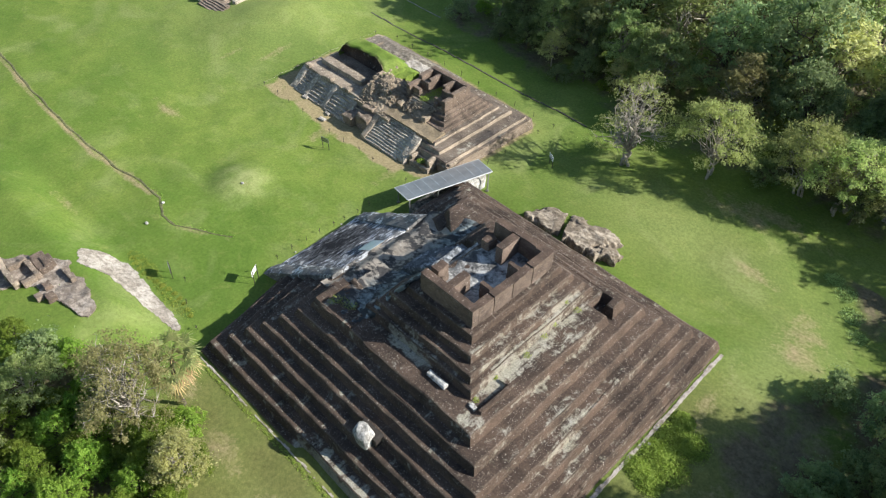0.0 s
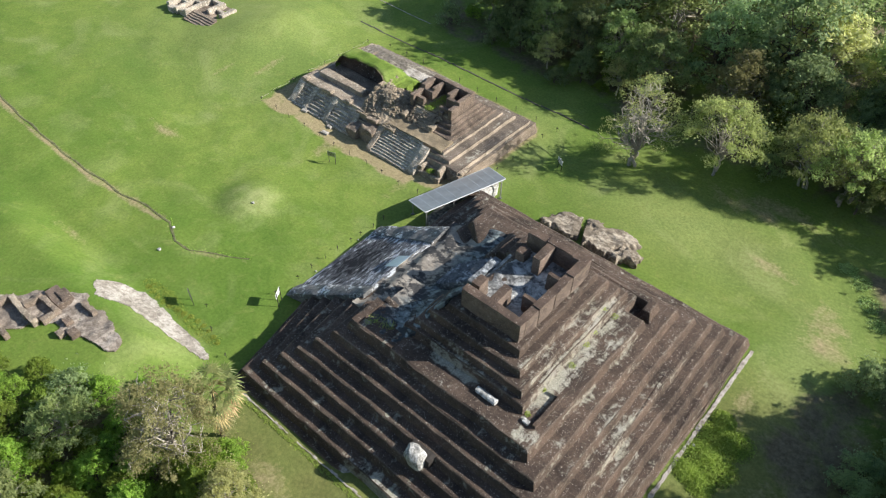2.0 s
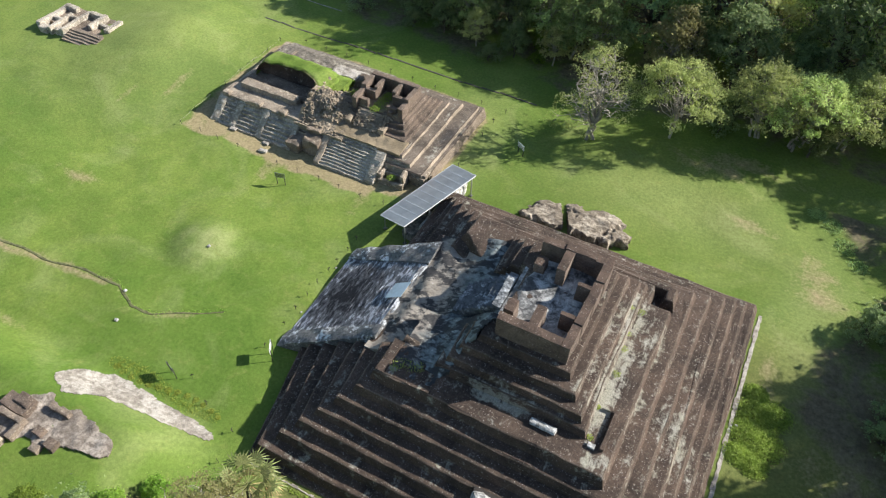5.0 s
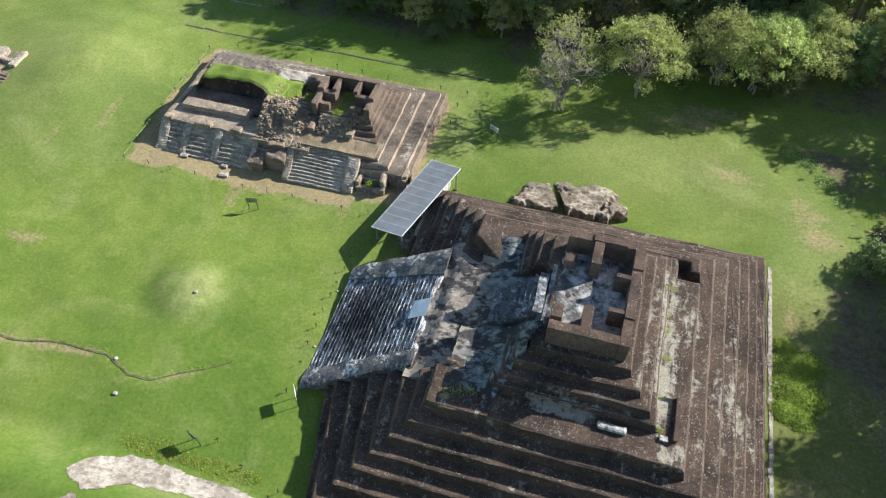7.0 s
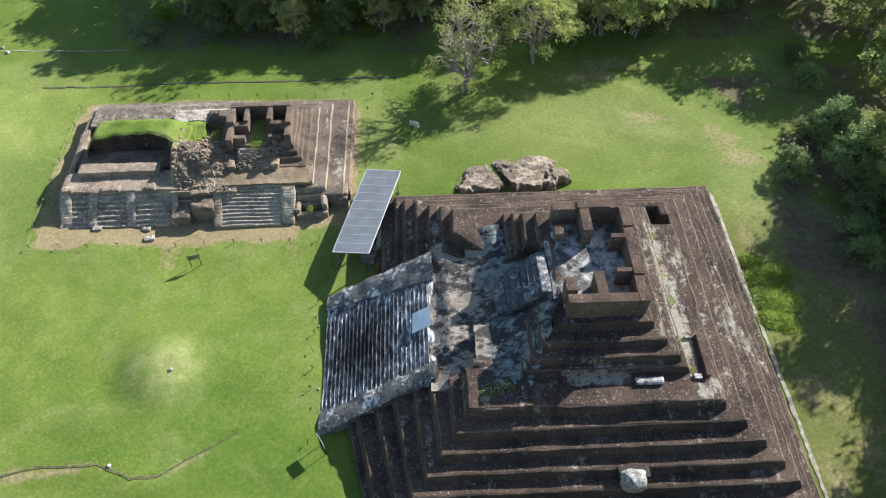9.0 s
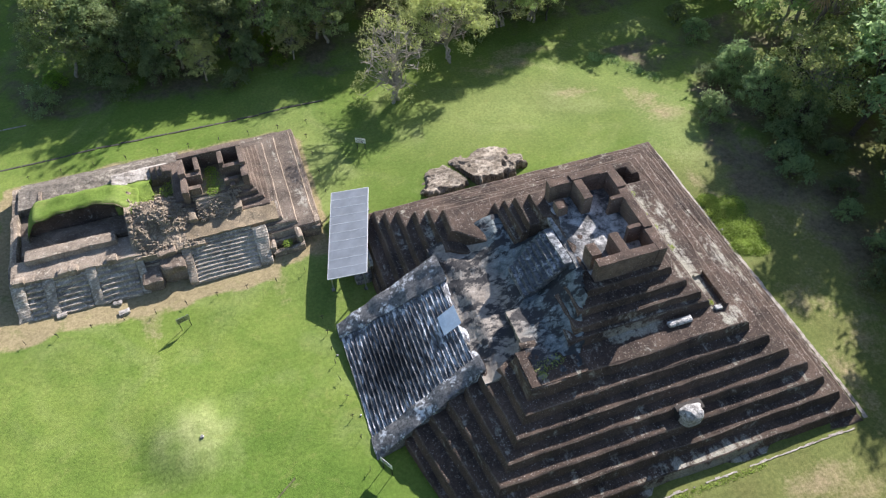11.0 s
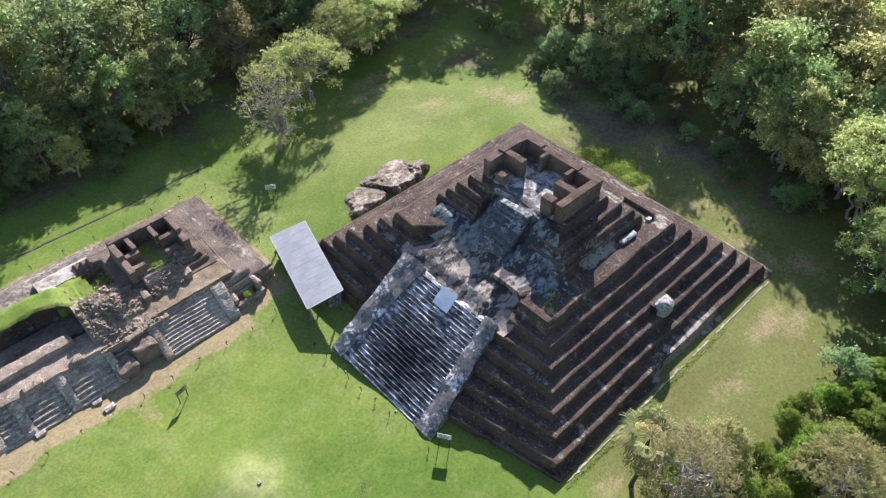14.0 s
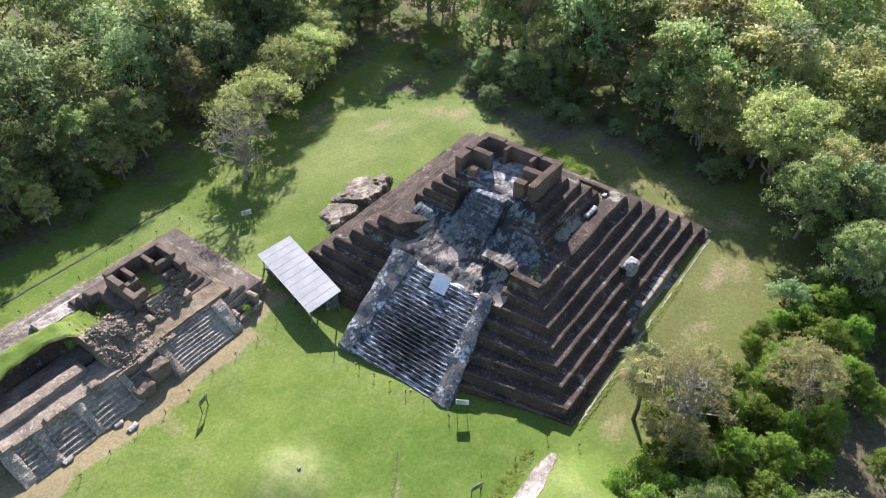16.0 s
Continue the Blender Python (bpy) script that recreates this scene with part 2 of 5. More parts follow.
def lawn():
    """Mown tropical lawn: bright and deep greens, worn straw-brown patches, mower-fine grain."""
    m, nt, b, geo = start("lawn", 0.95, 0.15)
    p = geo.outputs["Position"]
    wide = noise_tex(nt, p, 0.055, 5, 0.6, 0.5)
    mid = noise_tex(nt, p, 0.33, 6, 0.65, 0.4)
    fine = noise_tex(nt, p, 3.5, 6, 0.75)
    blade = noise_tex(nt, p, 22.0, 3, 0.8)
    col = mix(nt, ramp(nt, wide, [(0.36, 0.0), (0.62, 1.0)]), (0.104, 0.174, 0.029), (0.172, 0.236, 0.047))
    col = mix(nt, ramp(nt, mid, [(0.42, 0.0), (0.70, 0.65)]), col, (0.088, 0.160, 0.024))
    dry = nt.nodes.new("ShaderNodeAttribute")
    dry.attribute_name = "pale"
    faded = calc(nt, "ADD", dry.outputs["Fac"], ramp(nt, noise_tex(nt, p, 0.12, 4, 0.6, 0.8), [(0.52, 0.0), (0.72, 0.42)]))
    col = mix(nt, calc(nt, "MINIMUM", faded, 0.9), col, mix(nt, fine, (0.250, 0.285, 0.105), (0.330, 0.360, 0.155)))
    olive = nt.nodes.new("ShaderNodeAttribute")
    olive.attribute_name = "dry"
    thin = calc(nt, "MULTIPLY", olive.outputs["Fac"], ramp(nt, mid, [(0.25, 1.0), (0.8, 0.55)]))
    col = mix(nt, thin, col, mix(nt, fine, (0.108, 0.116, 0.036), (0.190, 0.178, 0.070)))
    att = nt.nodes.new("ShaderNodeAttribute")
    att.attribute_name = "bare"
    bare = calc(nt, "ADD", att.outputs["Fac"], calc(nt, "MULTIPLY", calc(nt, "SUBTRACT", mid, 0.5), 1.3))
    bare = ramp(nt, calc(nt, "ADD", bare, calc(nt, "MULTIPLY", calc(nt, "SUBTRACT", fine, 0.5), 0.7)), [(0.42, 0.0), (0.85, 0.9)])
    col = mix(nt, bare, col, mix(nt, fine, (0.24, 0.18, 0.10), (0.40, 0.33, 0.20)))
    wood = nt.nodes.new("ShaderNodeAttribute")
    wood.attribute_name = "litter"
    under = calc(nt, "ADD", wood.outputs["Fac"], calc(nt, "MULTIPLY", calc(nt, "SUBTRACT", mid, 0.5), 1.6))
    under = calc(nt, "MULTIPLY", ramp(nt, under, [(0.32, 0.0), (0.72, 0.95)]), ramp(nt, wood.outputs["Fac"], [(0.02, 0.0), (0.2, 1.0)]))
    col = mix(nt, under, col, mix(nt, ramp(nt, noise_tex(nt, p, 1.6, 6, 0.75), [(0.3, 0.0), (0.7, 1.0)]), (0.076, 0.066, 0.040), (0.205, 0.175, 0.115)))
    yellow = ramp(nt, noise_tex(nt, p, 0.8, 6, 0.7, 0.6), [(0.55, 0.0), (0.72, 0.35)])
    col = mix(nt, calc(nt, "MULTIPLY", yellow, calc(nt, "SUBTRACT", 1.0, under)), col, (0.260, 0.275, 0.085))
    col = mix(nt, 1.0, col, ramp(nt, fine, [(0.28, 0.72), (0.72, 1.24)]), "MULTIPLY")
    col = mix(nt, 1.0, col, ramp(nt, blade, [(0.25, 0.86), (0.75, 1.12)]), "MULTIPLY")
    nt.links.new(col, b.inputs["Base Color"])
    relief(nt, b, calc(nt, "ADD", calc(nt, "MULTIPLY", blade, 0.6), fine), 0.6, 0.07)
    return m


M_LAWN = lawn()
# riser brick a little lighter than the treads: low sun on risers painted in
M_BRICK = masonry("dark_brick", (0.046, 0.034, 0.027), (0.150, 0.104, 0.077), (0.30, 0.26, 0.22), fleck=0.56, streak=0.5)
M_TREAD = masonry("worn_brick", (0.036, 0.027, 0.022), (0.132, 0.093, 0.070), (0.44, 0.385, 0.32), fleck=0.48, pale_at=0.59, streak=0.7)
# worn rim brick, lightened to paint the thin line of light along the edges
M_EDGE = masonry("lit_worn_brick_edge", (0.050, 0.039, 0.031), (0.190, 0.146, 0.112), (0.48, 0.43, 0.36), fleck=0.5)
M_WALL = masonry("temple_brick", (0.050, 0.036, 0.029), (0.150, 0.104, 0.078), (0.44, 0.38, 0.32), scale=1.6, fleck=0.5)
# pinkish side faces, paler than the tops, with the sun on them in the colour
M_WALLSIDE = masonry("lit_temple_wall_face", (0.095, 0.072, 0.058), (0.265, 0.200, 0.158), (0.54, 0.47, 0.40), scale=1.2)
M_STEP = stair_plaster()
M_USTEP = plaster("upper_step_plaster", (0.060, 0.068, 0.076), (0.190, 0.205, 0.218), (0.52, 0.55, 0.57), 0.52, 0.10, scale=1.4)
M_CORE = core_mortar()
M_GREY = plaster("grey_plaster", (0.045, 0.047, 0.050), (0.23, 0.225, 0.21), (0.47, 0.45, 0.41), 0.50, 0.12, scale=0.8)
M_RAMP = plaster("ramp_plaster", (0.070, 0.072, 0.076), (0.27, 0.27, 0.265), (0.70, 0.73, 0.75), 0.535, 0.05, scale=1.3)
M_MOSS = plain("ditch_soil", (0.110, 0.115, 0.050), 0.95, vary=0.5, scale=3)
M_FLOOR = plaster("temple_floor", (0.060, 0.062, 0.064), (0.20, 0.203, 0.20), (0.64, 0.64, 0.62), 0.465, 0.12, scale=0.6)
M_WHITE = plaster("white_stucco", (0.18, 0.175, 0.16), (0.46, 0.45, 0.42), (0.70, 0.69, 0.66), 0.46, 0.12, scale=1.8)
M_ROCK = plaster("rock_mortar", (0.120, 0.098, 0.074), (0.270, 0.225, 0.170), (0.52, 0.46, 0.37), 0.50, 0.14, scale=0.7)
M_RUIN = masonry("ruin_brick", (0.170, 0.138, 0.104), (0.450, 0.372, 0.285), (0.66, 0.59, 0.47), pale_at=0.54)
M_RUIND = masonry("ruin_brick_dark", (0.110, 0.088, 0.068), (0.330, 0.262, 0.200), (0.55, 0.49, 0.39), pale_at=0.57)
M_RUINR = masonry("ruin_brick_red", (0.074, 0.058, 0.046), (0.232, 0.174, 0.134), (0.50, 0.43, 0.34), pale_at=0.58)
M_RUINP = masonry("ruin_step_brick", (0.210, 0.182, 0.145), (0.520, 0.455, 0.365), (0.76, 0.70, 0.59), pale_at=0.5)
M_STAGE = masonry("stage_brick", (0.080, 0.066, 0.053), (0.255, 0.208, 0.165), (0.50, 0.45, 0.37), pale_at=0.6, streak=0.75)
M_PAVE = plaster("pavement_mortar", (0.105, 0.090, 0.072), (0.250, 0.222, 0.182), (0.48, 0.44, 0.35), 0.52, 0.15, scale=1.1)
M_RUBBLE = masonry("tumbled_brick", (0.175, 0.142, 0.104), (0.390, 0.318, 0.230), (0.58, 0.51, 0.40), courses=False, pale_at=0.56)
M_SLAB = plaster("slab_mortar", (0.20, 0.175, 0.145), (0.38, 0.34, 0.29), (0.62, 0.58, 0.52), 0.44, 0.2, scale=0.9)
M_PINK = plaster("pinkish_floor_mortar", (0.150, 0.124, 0.100), (0.335, 0.285, 0.236), (0.54, 0.48, 0.41), 0.50, 0.16, scale=0.9)
M_DIRT = masonry("dry_earth", (0.19, 0.15, 0.095), (0.33, 0.265, 0.175), (0.48, 0.42, 0.32), courses=False, fleck=0.62)
M_BARK = plain("pale_bark", (0.36, 0.325, 0.275), 0.9, vary=0.45, scale=6)
M_BARKD = plain("dark_bark", (0.10, 0.083, 0.066), 0.9, vary=0.45, scale=6)
# leaf colours lifted to put some haze into the foliage
M_LEAF = foliage("leaf_mid", (0.115, 0.215, 0.080), (0.440, 0.570, 0.225), 0.58)
M_LEAFD = foliage("leaf_dark", (0.090, 0.180, 0.080), (0.350, 0.480, 0.215), 0.58)
M_LEAFB = foliage("leaf_bright", (0.060, 0.170, 0.022), (0.270, 0.450, 0.070), 0.5)
M_LEAFG = foliage("leaf_grey", (0.240, 0.290, 0.120), (0.590, 0.620, 0.270), 0.6)
M_LEAFF = foliage("leaf_feather", (0.180, 0.275, 0.092), (0.510, 0.605, 0.230), 0.6)
M_PALM = foliage("palm_leaf", (0.110, 0.170, 0.060), (0.28, 0.32, 0.12), 0.35)
M_DRYLEAF = foliage("dry_palm_leaf", (0.30, 0.24, 0.10), (0.55, 0.45, 0.20), 0.3)
M_WEED = foliage("weed_leaf", (0.170, 0.290, 0.045), (0.36, 0.50, 0.100), 0.5, vary=0.1)
M_STEEL = plain("galvanised_steel", (0.42, 0.43, 0.44), 0.4, 0.8, 0.15)
M_PANEL = plain("roof_sheet", (0.58, 0.575, 0.55), 0.48, 0.9, 0.14, 0.8, 0.0)
M_SEAM = plain("roof_seam", (0.60, 0.62, 0.63), 0.5, 0.0, 0.1)
M_SIGN = plain("sign_white", (0.80, 0.82, 0.80), 0.5, 0.0, 0.06)
M_KERB = plain("kerb_stone", (0.075, 0.072, 0.060), 0.9, 0.0, 0.4)
M_POST = plain("dark_post", (0.035, 0.030, 0.026), 0.8, 0.0, 0.3)
M_ROPE = plain("pale_rope", (0.46, 0.42, 0.33), 0.9, 0.0, 0.2)
M_SHEET = plain("pale_sheet", (0.55, 0.66, 0.74), 0.3, 0.2, 0.12)

# ---- shape helpers ----
def link(name, me, mat, parent=None, label=""):
    me.materials.append(mat)
    ob = new(name, me)
    if parent is not None:
        ob.parent = parent
    if label:
        tagged(ob, label)
    return ob


def part(name, bm, mat, parent=None, label=""):
    me = bpy.data.meshes.new(name)
    bm.to_mesh(me)
    bm.free()
    return link(name, me, mat, parent, label)


def from_arrays(name, verts, faces, mat, parent=None, label="", smooth=False):
    me = bpy.data.meshes.new(name)
    me.from_pydata([tuple(v) for v in verts], [], [tuple(f) for f in faces])
    me.update()
    if smooth:
        me.polygons.foreach_set("use_smooth", [True] * len(me.polygons))
    return link(name, me, mat, parent, label)


def thing(name, label, category, at=(0, 0, 0), group="", kind=""):
    ob = new(name)
    ob.location = at
    return tagged(ob, label, category, group, kind)


def wob(x, y, z, size, amp):
    """A smooth random shift at a place."""
    return noise.noise_vector(Vector((x, y, z)) / size) * amp


def ss(a, b, v):
    t = min(1.0, max(0.0, (v - a) / (b - a)))
    return t * t * (3 - 2 * t)


def rough_box(x0, x1, y0, y1, z0, z1, step=0.5, jit=0.04, r=0.04, lean=None):
    """A block with worn edges and uneven faces. lean: function (x, y, z) to a new place, applied before the wear."""
    bm = bmesh.new()
    n = [max(1, min(40, round((b - a) / step))) for a, b in ((x0, x1), (y0, y1), (z0, z1))]
    made = {}

    def vert(i, j, k):
        if (i, j, k) not in made:
            q = [a + (b - a) * t / m for (a, b), t, m in zip(((x0, x1), (y0, y1), (z0, z1)), (i, j, k), n)]
            side = [(-1 if t == 0 else 1 if t == m else 0) for t, m in zip((i, j, k), n)]
            if sum(1 for s in side if s) > 1:
                q = [c - s * r for c, s in zip(q, side)]
            if lean:
                q = lean(*q)
            w = wob(*q, 0.7, jit) + wob(q[0] + 9, q[1], q[2], 2.6, jit * 1.6)
            made[i, j, k] = bm.verts.new(Vector(q) + w)
        return made[i, j, k]

    for ax in range(3):
        u, v = [a for a in range(3) if a != ax]
        for end in (0, n[ax]):
            for i in range(n[u]):
                for j in range(n[v]):
                    loop = []
                    for di, dj in ((0, 0), (1, 0), (1, 1), (0, 1)):
                        c = [0, 0, 0]
                        c[ax], c[u], c[v] = end, i + di, j + dj
                        loop.append(vert(*c))
                    if (end == 0) != (ax == 1):
                        loop.reverse()
                    bm.faces.new(loop)
    return bm


def outline(corners, step):
    """Points along a closed line of corners, with the outward normal at each."""
    pts = []
    m = len(corners)
    for a in range(m):
        p, q, o = Vector(corners[a]), Vector(corners[(a + 1) % m]), Vector(corners[a - 1])
        e, f = (q - p).normalized(), (p - o).normalized()
        ne, nf = Vector((e.y, -e.x)), Vector((f.y, -f.x))
        pts.append((p, ne + nf if abs(ne.dot(nf)) < 0.9 else ne))
        k = max(1, round((q - p).length / step))
        pts += [(p.lerp(q, t / k), ne) for t in range(1, k)]
    return pts


def terrace(corners, top, bottom, talud, seed, jit=0.07, sag=0.09):
    """A solid stage of a stepped body: battered, wavy-edged, its top a little uneven. Corners run counter-clockwise."""
    bm = bmesh.new()
    pts = outline(corners, 0.45)
    rings = []
    for f, inset in ((0.0, 0.10), (0.02, 0.0), (0.35, -0.30), (0.7, -0.65), (1.0, -1.0)):
        ring = []
        for p, nrm in pts:
            out = -inset * talud if inset < 0 else -inset
            q = p + nrm * out
            z = top + (bottom - top) * f
            w = wob(q.x, q.y, z * 0.6 + seed * 7.1, 1.1, jit) + wob(q.x, q.y, seed * 3.3, 4.5, jit * 1.3)
            dz = (noise.noise(Vector((p.x, p.y, seed * 5.7)) / 3.2) - 0.1) * sag * (1 - f)
            ring.append(bm.verts.new((q.x + w.x, q.y + w.y, z + dz - (0.03 if f == 0.02 else 0))))
        rings.append(ring)
    for a, b in zip(rings, rings[1:]):
        for i in range(len(pts)):
            j = (i + 1) % len(pts)
            bm.faces.new((a[i], b[i], b[j], a[j]))
    bm.faces.new(rings[0])
    bmesh.ops.recalc_face_normals(bm, faces=bm.faces)
    return bm


def terrace_parts(thing_ob, corners, top, bottom, talud, seed, jit=0.07, sag=0.09, riser=None, tread=None, edge=None, name="terrace", label=""):
    bm = terrace(corners, top, bottom, talud, seed, jit, sag)
    me = bpy.data.meshes.new(name)
    for f in bm.faces:
        f.material_index = (2 if len(f.verts) == 4 else 1) if f.normal.z > 0.75 else 0
    bm.to_mesh(me)
    bm.free()
    me.materials.append(riser)
    me.materials.append(tread)
    me.materials.append(edge or M_EDGE)
    ob = new(name, me)
    ob.parent = thing_ob
    if label:
        tagged(ob, label)
    return ob


def sheet(x0, x1, y0, y1, step, height, skirt=0.0, inside=None):
    """A surface z = height(x, y) over a rectangle, with walls down to skirt round it."""
    bm = bmesh.new()
    nx, ny = max(1, round((x1 - x0) / step)), max(1, round((y1 - y0) / step))
    vs = {}
    for i in range(nx + 1):
        for j in range(ny + 1):
            x, y = x0 + (x1 - x0) * i / nx, y0 + (y1 - y0) * j / ny
            if inside is None or inside(x, y):
                if inside is not None:
                    w = noise.noise_vector(Vector((x * 3.1, y * 3.1, 0.5))) * step * 0.7
                    x, y = x + w.x, y + w.y
                vs[i, j] = bm.verts.new((x, y, height(x, y)))
    for i in range(nx):
        for j in range(ny):
            c = [(i, j), (i + 1, j), (i + 1, j + 1), (i, j + 1)]
            if all(k in vs for k in c):
                bm.faces.new([vs[k] for k in c])
    bm.edges.ensure_lookup_table()
    if skirt:
        rim = [e for e in bm.edges if len(e.link_faces) == 1]
        got = bmesh.ops.extrude_edge_only(bm, edges=rim)
        for v in got["geom"]:
            if isinstance(v, bmesh.types.BMVert):
                v.co.z -= skirt
    loose = [v for v in bm.verts if not v.link_faces]
    bmesh.ops.delete(bm, geom=loose, context="VERTS")
    bmesh.ops.recalc_face_normals(bm, faces=bm.faces)
    return bm


# ---- ground ----
LEVELS = [(-16, -17, 0.2), (-20, -7, -0.6), (-20, 5, -1.0), (-22, 9, -1.4), (-30, 12, -1.4), (-46, 14, -1.0), (-32, -10, 0.1), (-31, -1, -0.5),
          (-18, 30, -1.4), (-44, 32, -1.0), (-13, 35, -1.7), (13, 24, -1.0), (22, 32, -1.8), (18, 12, 0.0), (18, -12, 0.2), (4, -20, 0.3), (-62, 20, 0.2), (-60, -10, 0.2), (0, 18, -0.4)]
DITCH = [(-76, -9.2), (-60, -10.2), (-47, -10.1), (-39.6, -9.2), (-35, -8.9), (-32.4, -10.4), (-30.4, -10.0), (-25, -6.5)]


def near_line(x, y, line):
    best = 1e9
    for (ax, ay), (bx, by) in zip(line, line[1:]):
        dx, dy = bx - ax, by - ay
        t = min(1, max(0, ((x - ax) * dx + (y - ay) * dy) / (dx * dx + dy * dy)))
        best = min(best, math.hypot(x - ax - t * dx, y - ay - t * dy))
    return best


def ground_z(x, y):
    tw = tz = 0.0
    for px, py, pz in LEVELS:
        w = 1 / (1.5 + ((x - px) ** 2 + (y - py) ** 2) / 30) ** 2
        tw, tz = tw + w, tz + w * pz
    z = tz / tw
    z += 2.9 * ss(-15.6, -20.5, y) * ss(-15.5, -23, x) * ss(-58, -42, x)
    z += 0.7 * math.exp(-(((x + 32.3) ** 2 + (y + 1.3) ** 2) / 8.2) ** 1.6)
    z += 1.6 * math.exp(-((x + 58) ** 2 / 60 + (y - 24) ** 2 / 90))
    z += 0.15 * noise.noise(Vector((x, y * 1.3, 3)) / 5.0) + 0.05 * noise.noise(Vector((x * 0.6, y, 8)) / 1.9)
    if -80 < x < -22 and -14 < y < -4:
        d = near_line(x, y, DITCH)
        z += 0.06 * math.exp(-((d - 0.7) / 0.5) ** 2)
    return z


BARE = [(-34, 12.0, 1.2, 12), (-23, 12.2, 1.1, 4), (17.6, 10, 1.2, 5), (18.5, -6, 2.6, 3), (17.3, -14, 1.2, 5), (2, -20.5, 3.5, 1.4), (10, -19.5, 5, 1.4), (-13, -19.2, 2.2, 1.6),
        (-49, 0, 3.8, 1.2), (-51.5, 17, 0.8, 4.5), (-55, 12, 0.7, 4.0), (-42, -9.3, 5, 0.5), (-30.8, -1.2, 0.7, 0.7), (13, 27, 3.5, 1.5), (8, 34, 6, 2), (-20, 44, 12, 3.0), (-46.5, 21, 0.9, 7), (-32, 31.6, 12, 0.7),
        (-40, -16.3, 4.0, 0.7), (25, 6, 5, 18), (10, 36, 9, 2.5), (19, -18, 4, 3), (20, 22, 2.6, 6), (21, -11, 3, 4), (12, -21, 4, 2), (-6, -20.5, 4, 1.4), (3.5, -21.5, 2.4, 0.9), (-9.5, -20.8, 1.6, 1.0), (7.5, -19.5, 1.8, 0.8), (19.5, -7, 1.6, 2.2), (21, -4, 1.2, 1.0)]


def bare(x, y):
    v = 0.0
    for px, py, rx, ry in BARE:
        d = ((x - px) / rx) ** 2 + ((y - py) / ry) ** 2
        if d < 6:
            v = max(v, 0.62 * math.exp(-d * 0.8))
    edge = min(x + 46.9, -17.2 - x, y - (11.9 if x < -22.5 else 13.6), 31.9 - y) + 0.7 * noise.noise(Vector((x * 0.4, y * 0.4, 12)))
    v = max(v, 0.95 * ss(-0.3, 0.5, edge))
    if -80 < x < -22 and -14 < y < -4:
        v = max(v, (0.85 if x < -36 else 0.5) * math.exp(-(near_line(x, y + 0.3, DITCH) / 0.6) ** 2))
    return v


def pale(x, y):
    """Faded yellow-green turf: the small mound, its sunlit east side painted paler, the bank and the lawn's far side.
    """
    v = (0.60 + 0.6 * noise.noise(Vector((x * 0.8, y * 0.8, 4)))) * math.exp(-(((x + 31.7) ** 2 + (y + 1.3) ** 2) / 9.0) ** 2.0)
    v = max(v, 0.35 * math.exp(-(x + 62) ** 2 / 300 - (y - 22) ** 2 / 200))
    return max(v, 0.4 * math.exp(-((x - 6) / 14) ** 2 - ((y - 27) / 6) ** 2), 0.45 * math.exp(-((x - 20) / 3.5) ** 2 - ((y - 14) / 16) ** 2), 0.3 * math.exp(-((x - 4) / 18) ** 2 - ((y + 20) / 3.5) ** 2), 0.5 * math.exp(-((x + 19) / 5) ** 2 - ((y - 24) / 12) ** 2))


# edge of the trees' shadow on the east lawn, filled with dark litter colour
SHADE_EDGE_EAST = ((-40, 20.5), (-24, 20), (-12, 19.5), (-9, 22.0), (-4, 21.0), (0, 19.5), (6, 18.8), (14, 19.2), (18, 22), (22, 24), (27, 24), (31, 20), (34, 17), (36, 40), (45, 60))


def litter(x, y):
    """Bare leaf litter under the trees round the clearing; in the east it also paints the trees' shadow on the turf."""
    v = ss(37.5, 42.5, y + 2.5 * noise.noise(Vector((x * 0.13, y * 0.13, 21)))) * ss(-50, -44, x) * (0.55 + 0.6 * noise.noise(Vector((x * 0.2, y * 0.2, 5))))
    if x > 15:
        for (a, u), (b, w) in zip(SHADE_EDGE_EAST, SHADE_EDGE_EAST[1:]):
            if a <= y <= b:
                v = max(v, ss(-1.0, 3.5, x - u - (w - u) * (y - a) / (b - a)) * (0.52 + 0.5 * noise.noise(Vector((x * 0.2, y * 0.2, 15)))))
    return max(v, 0.9 * ss(-21.5, -24.5, y + 0.8 * noise.noise(Vector((x * 0.3, 2, 2)))) * ss(-22, -18, x) * ss(-4, -8, x), 0.9 * ss(-27, -29.5, y) * ss(-44, -40, y) * ss(-38, -33, x) * ss(34, 29, x))


def dry_turf(x, y):
    """Thin olive turf in the lee of the great pyramid and along the woods."""
    n = 0.25 * noise.noise(Vector((x * 0.25, y * 0.25, 31)))
    south = ss(-14, -17, y) * ss(-15.5, -11, x) * (0.85 + n)
    east = ss(15, 16.5, x) * ss(17, 8, y) * (0.75 + n)
    north = 0.25 * ss(15.5, 19, y) * ss(-14, 2, x) * (0.7 + 2 * n)
    return max(south, east, north)


def spread(a, b, fine0, fine1, fine, coarse):
    out, v = [], a
    while v < b:
        out.append(v)
        v += fine if fine0 <= v < fine1 else coarse
    return out + [b]


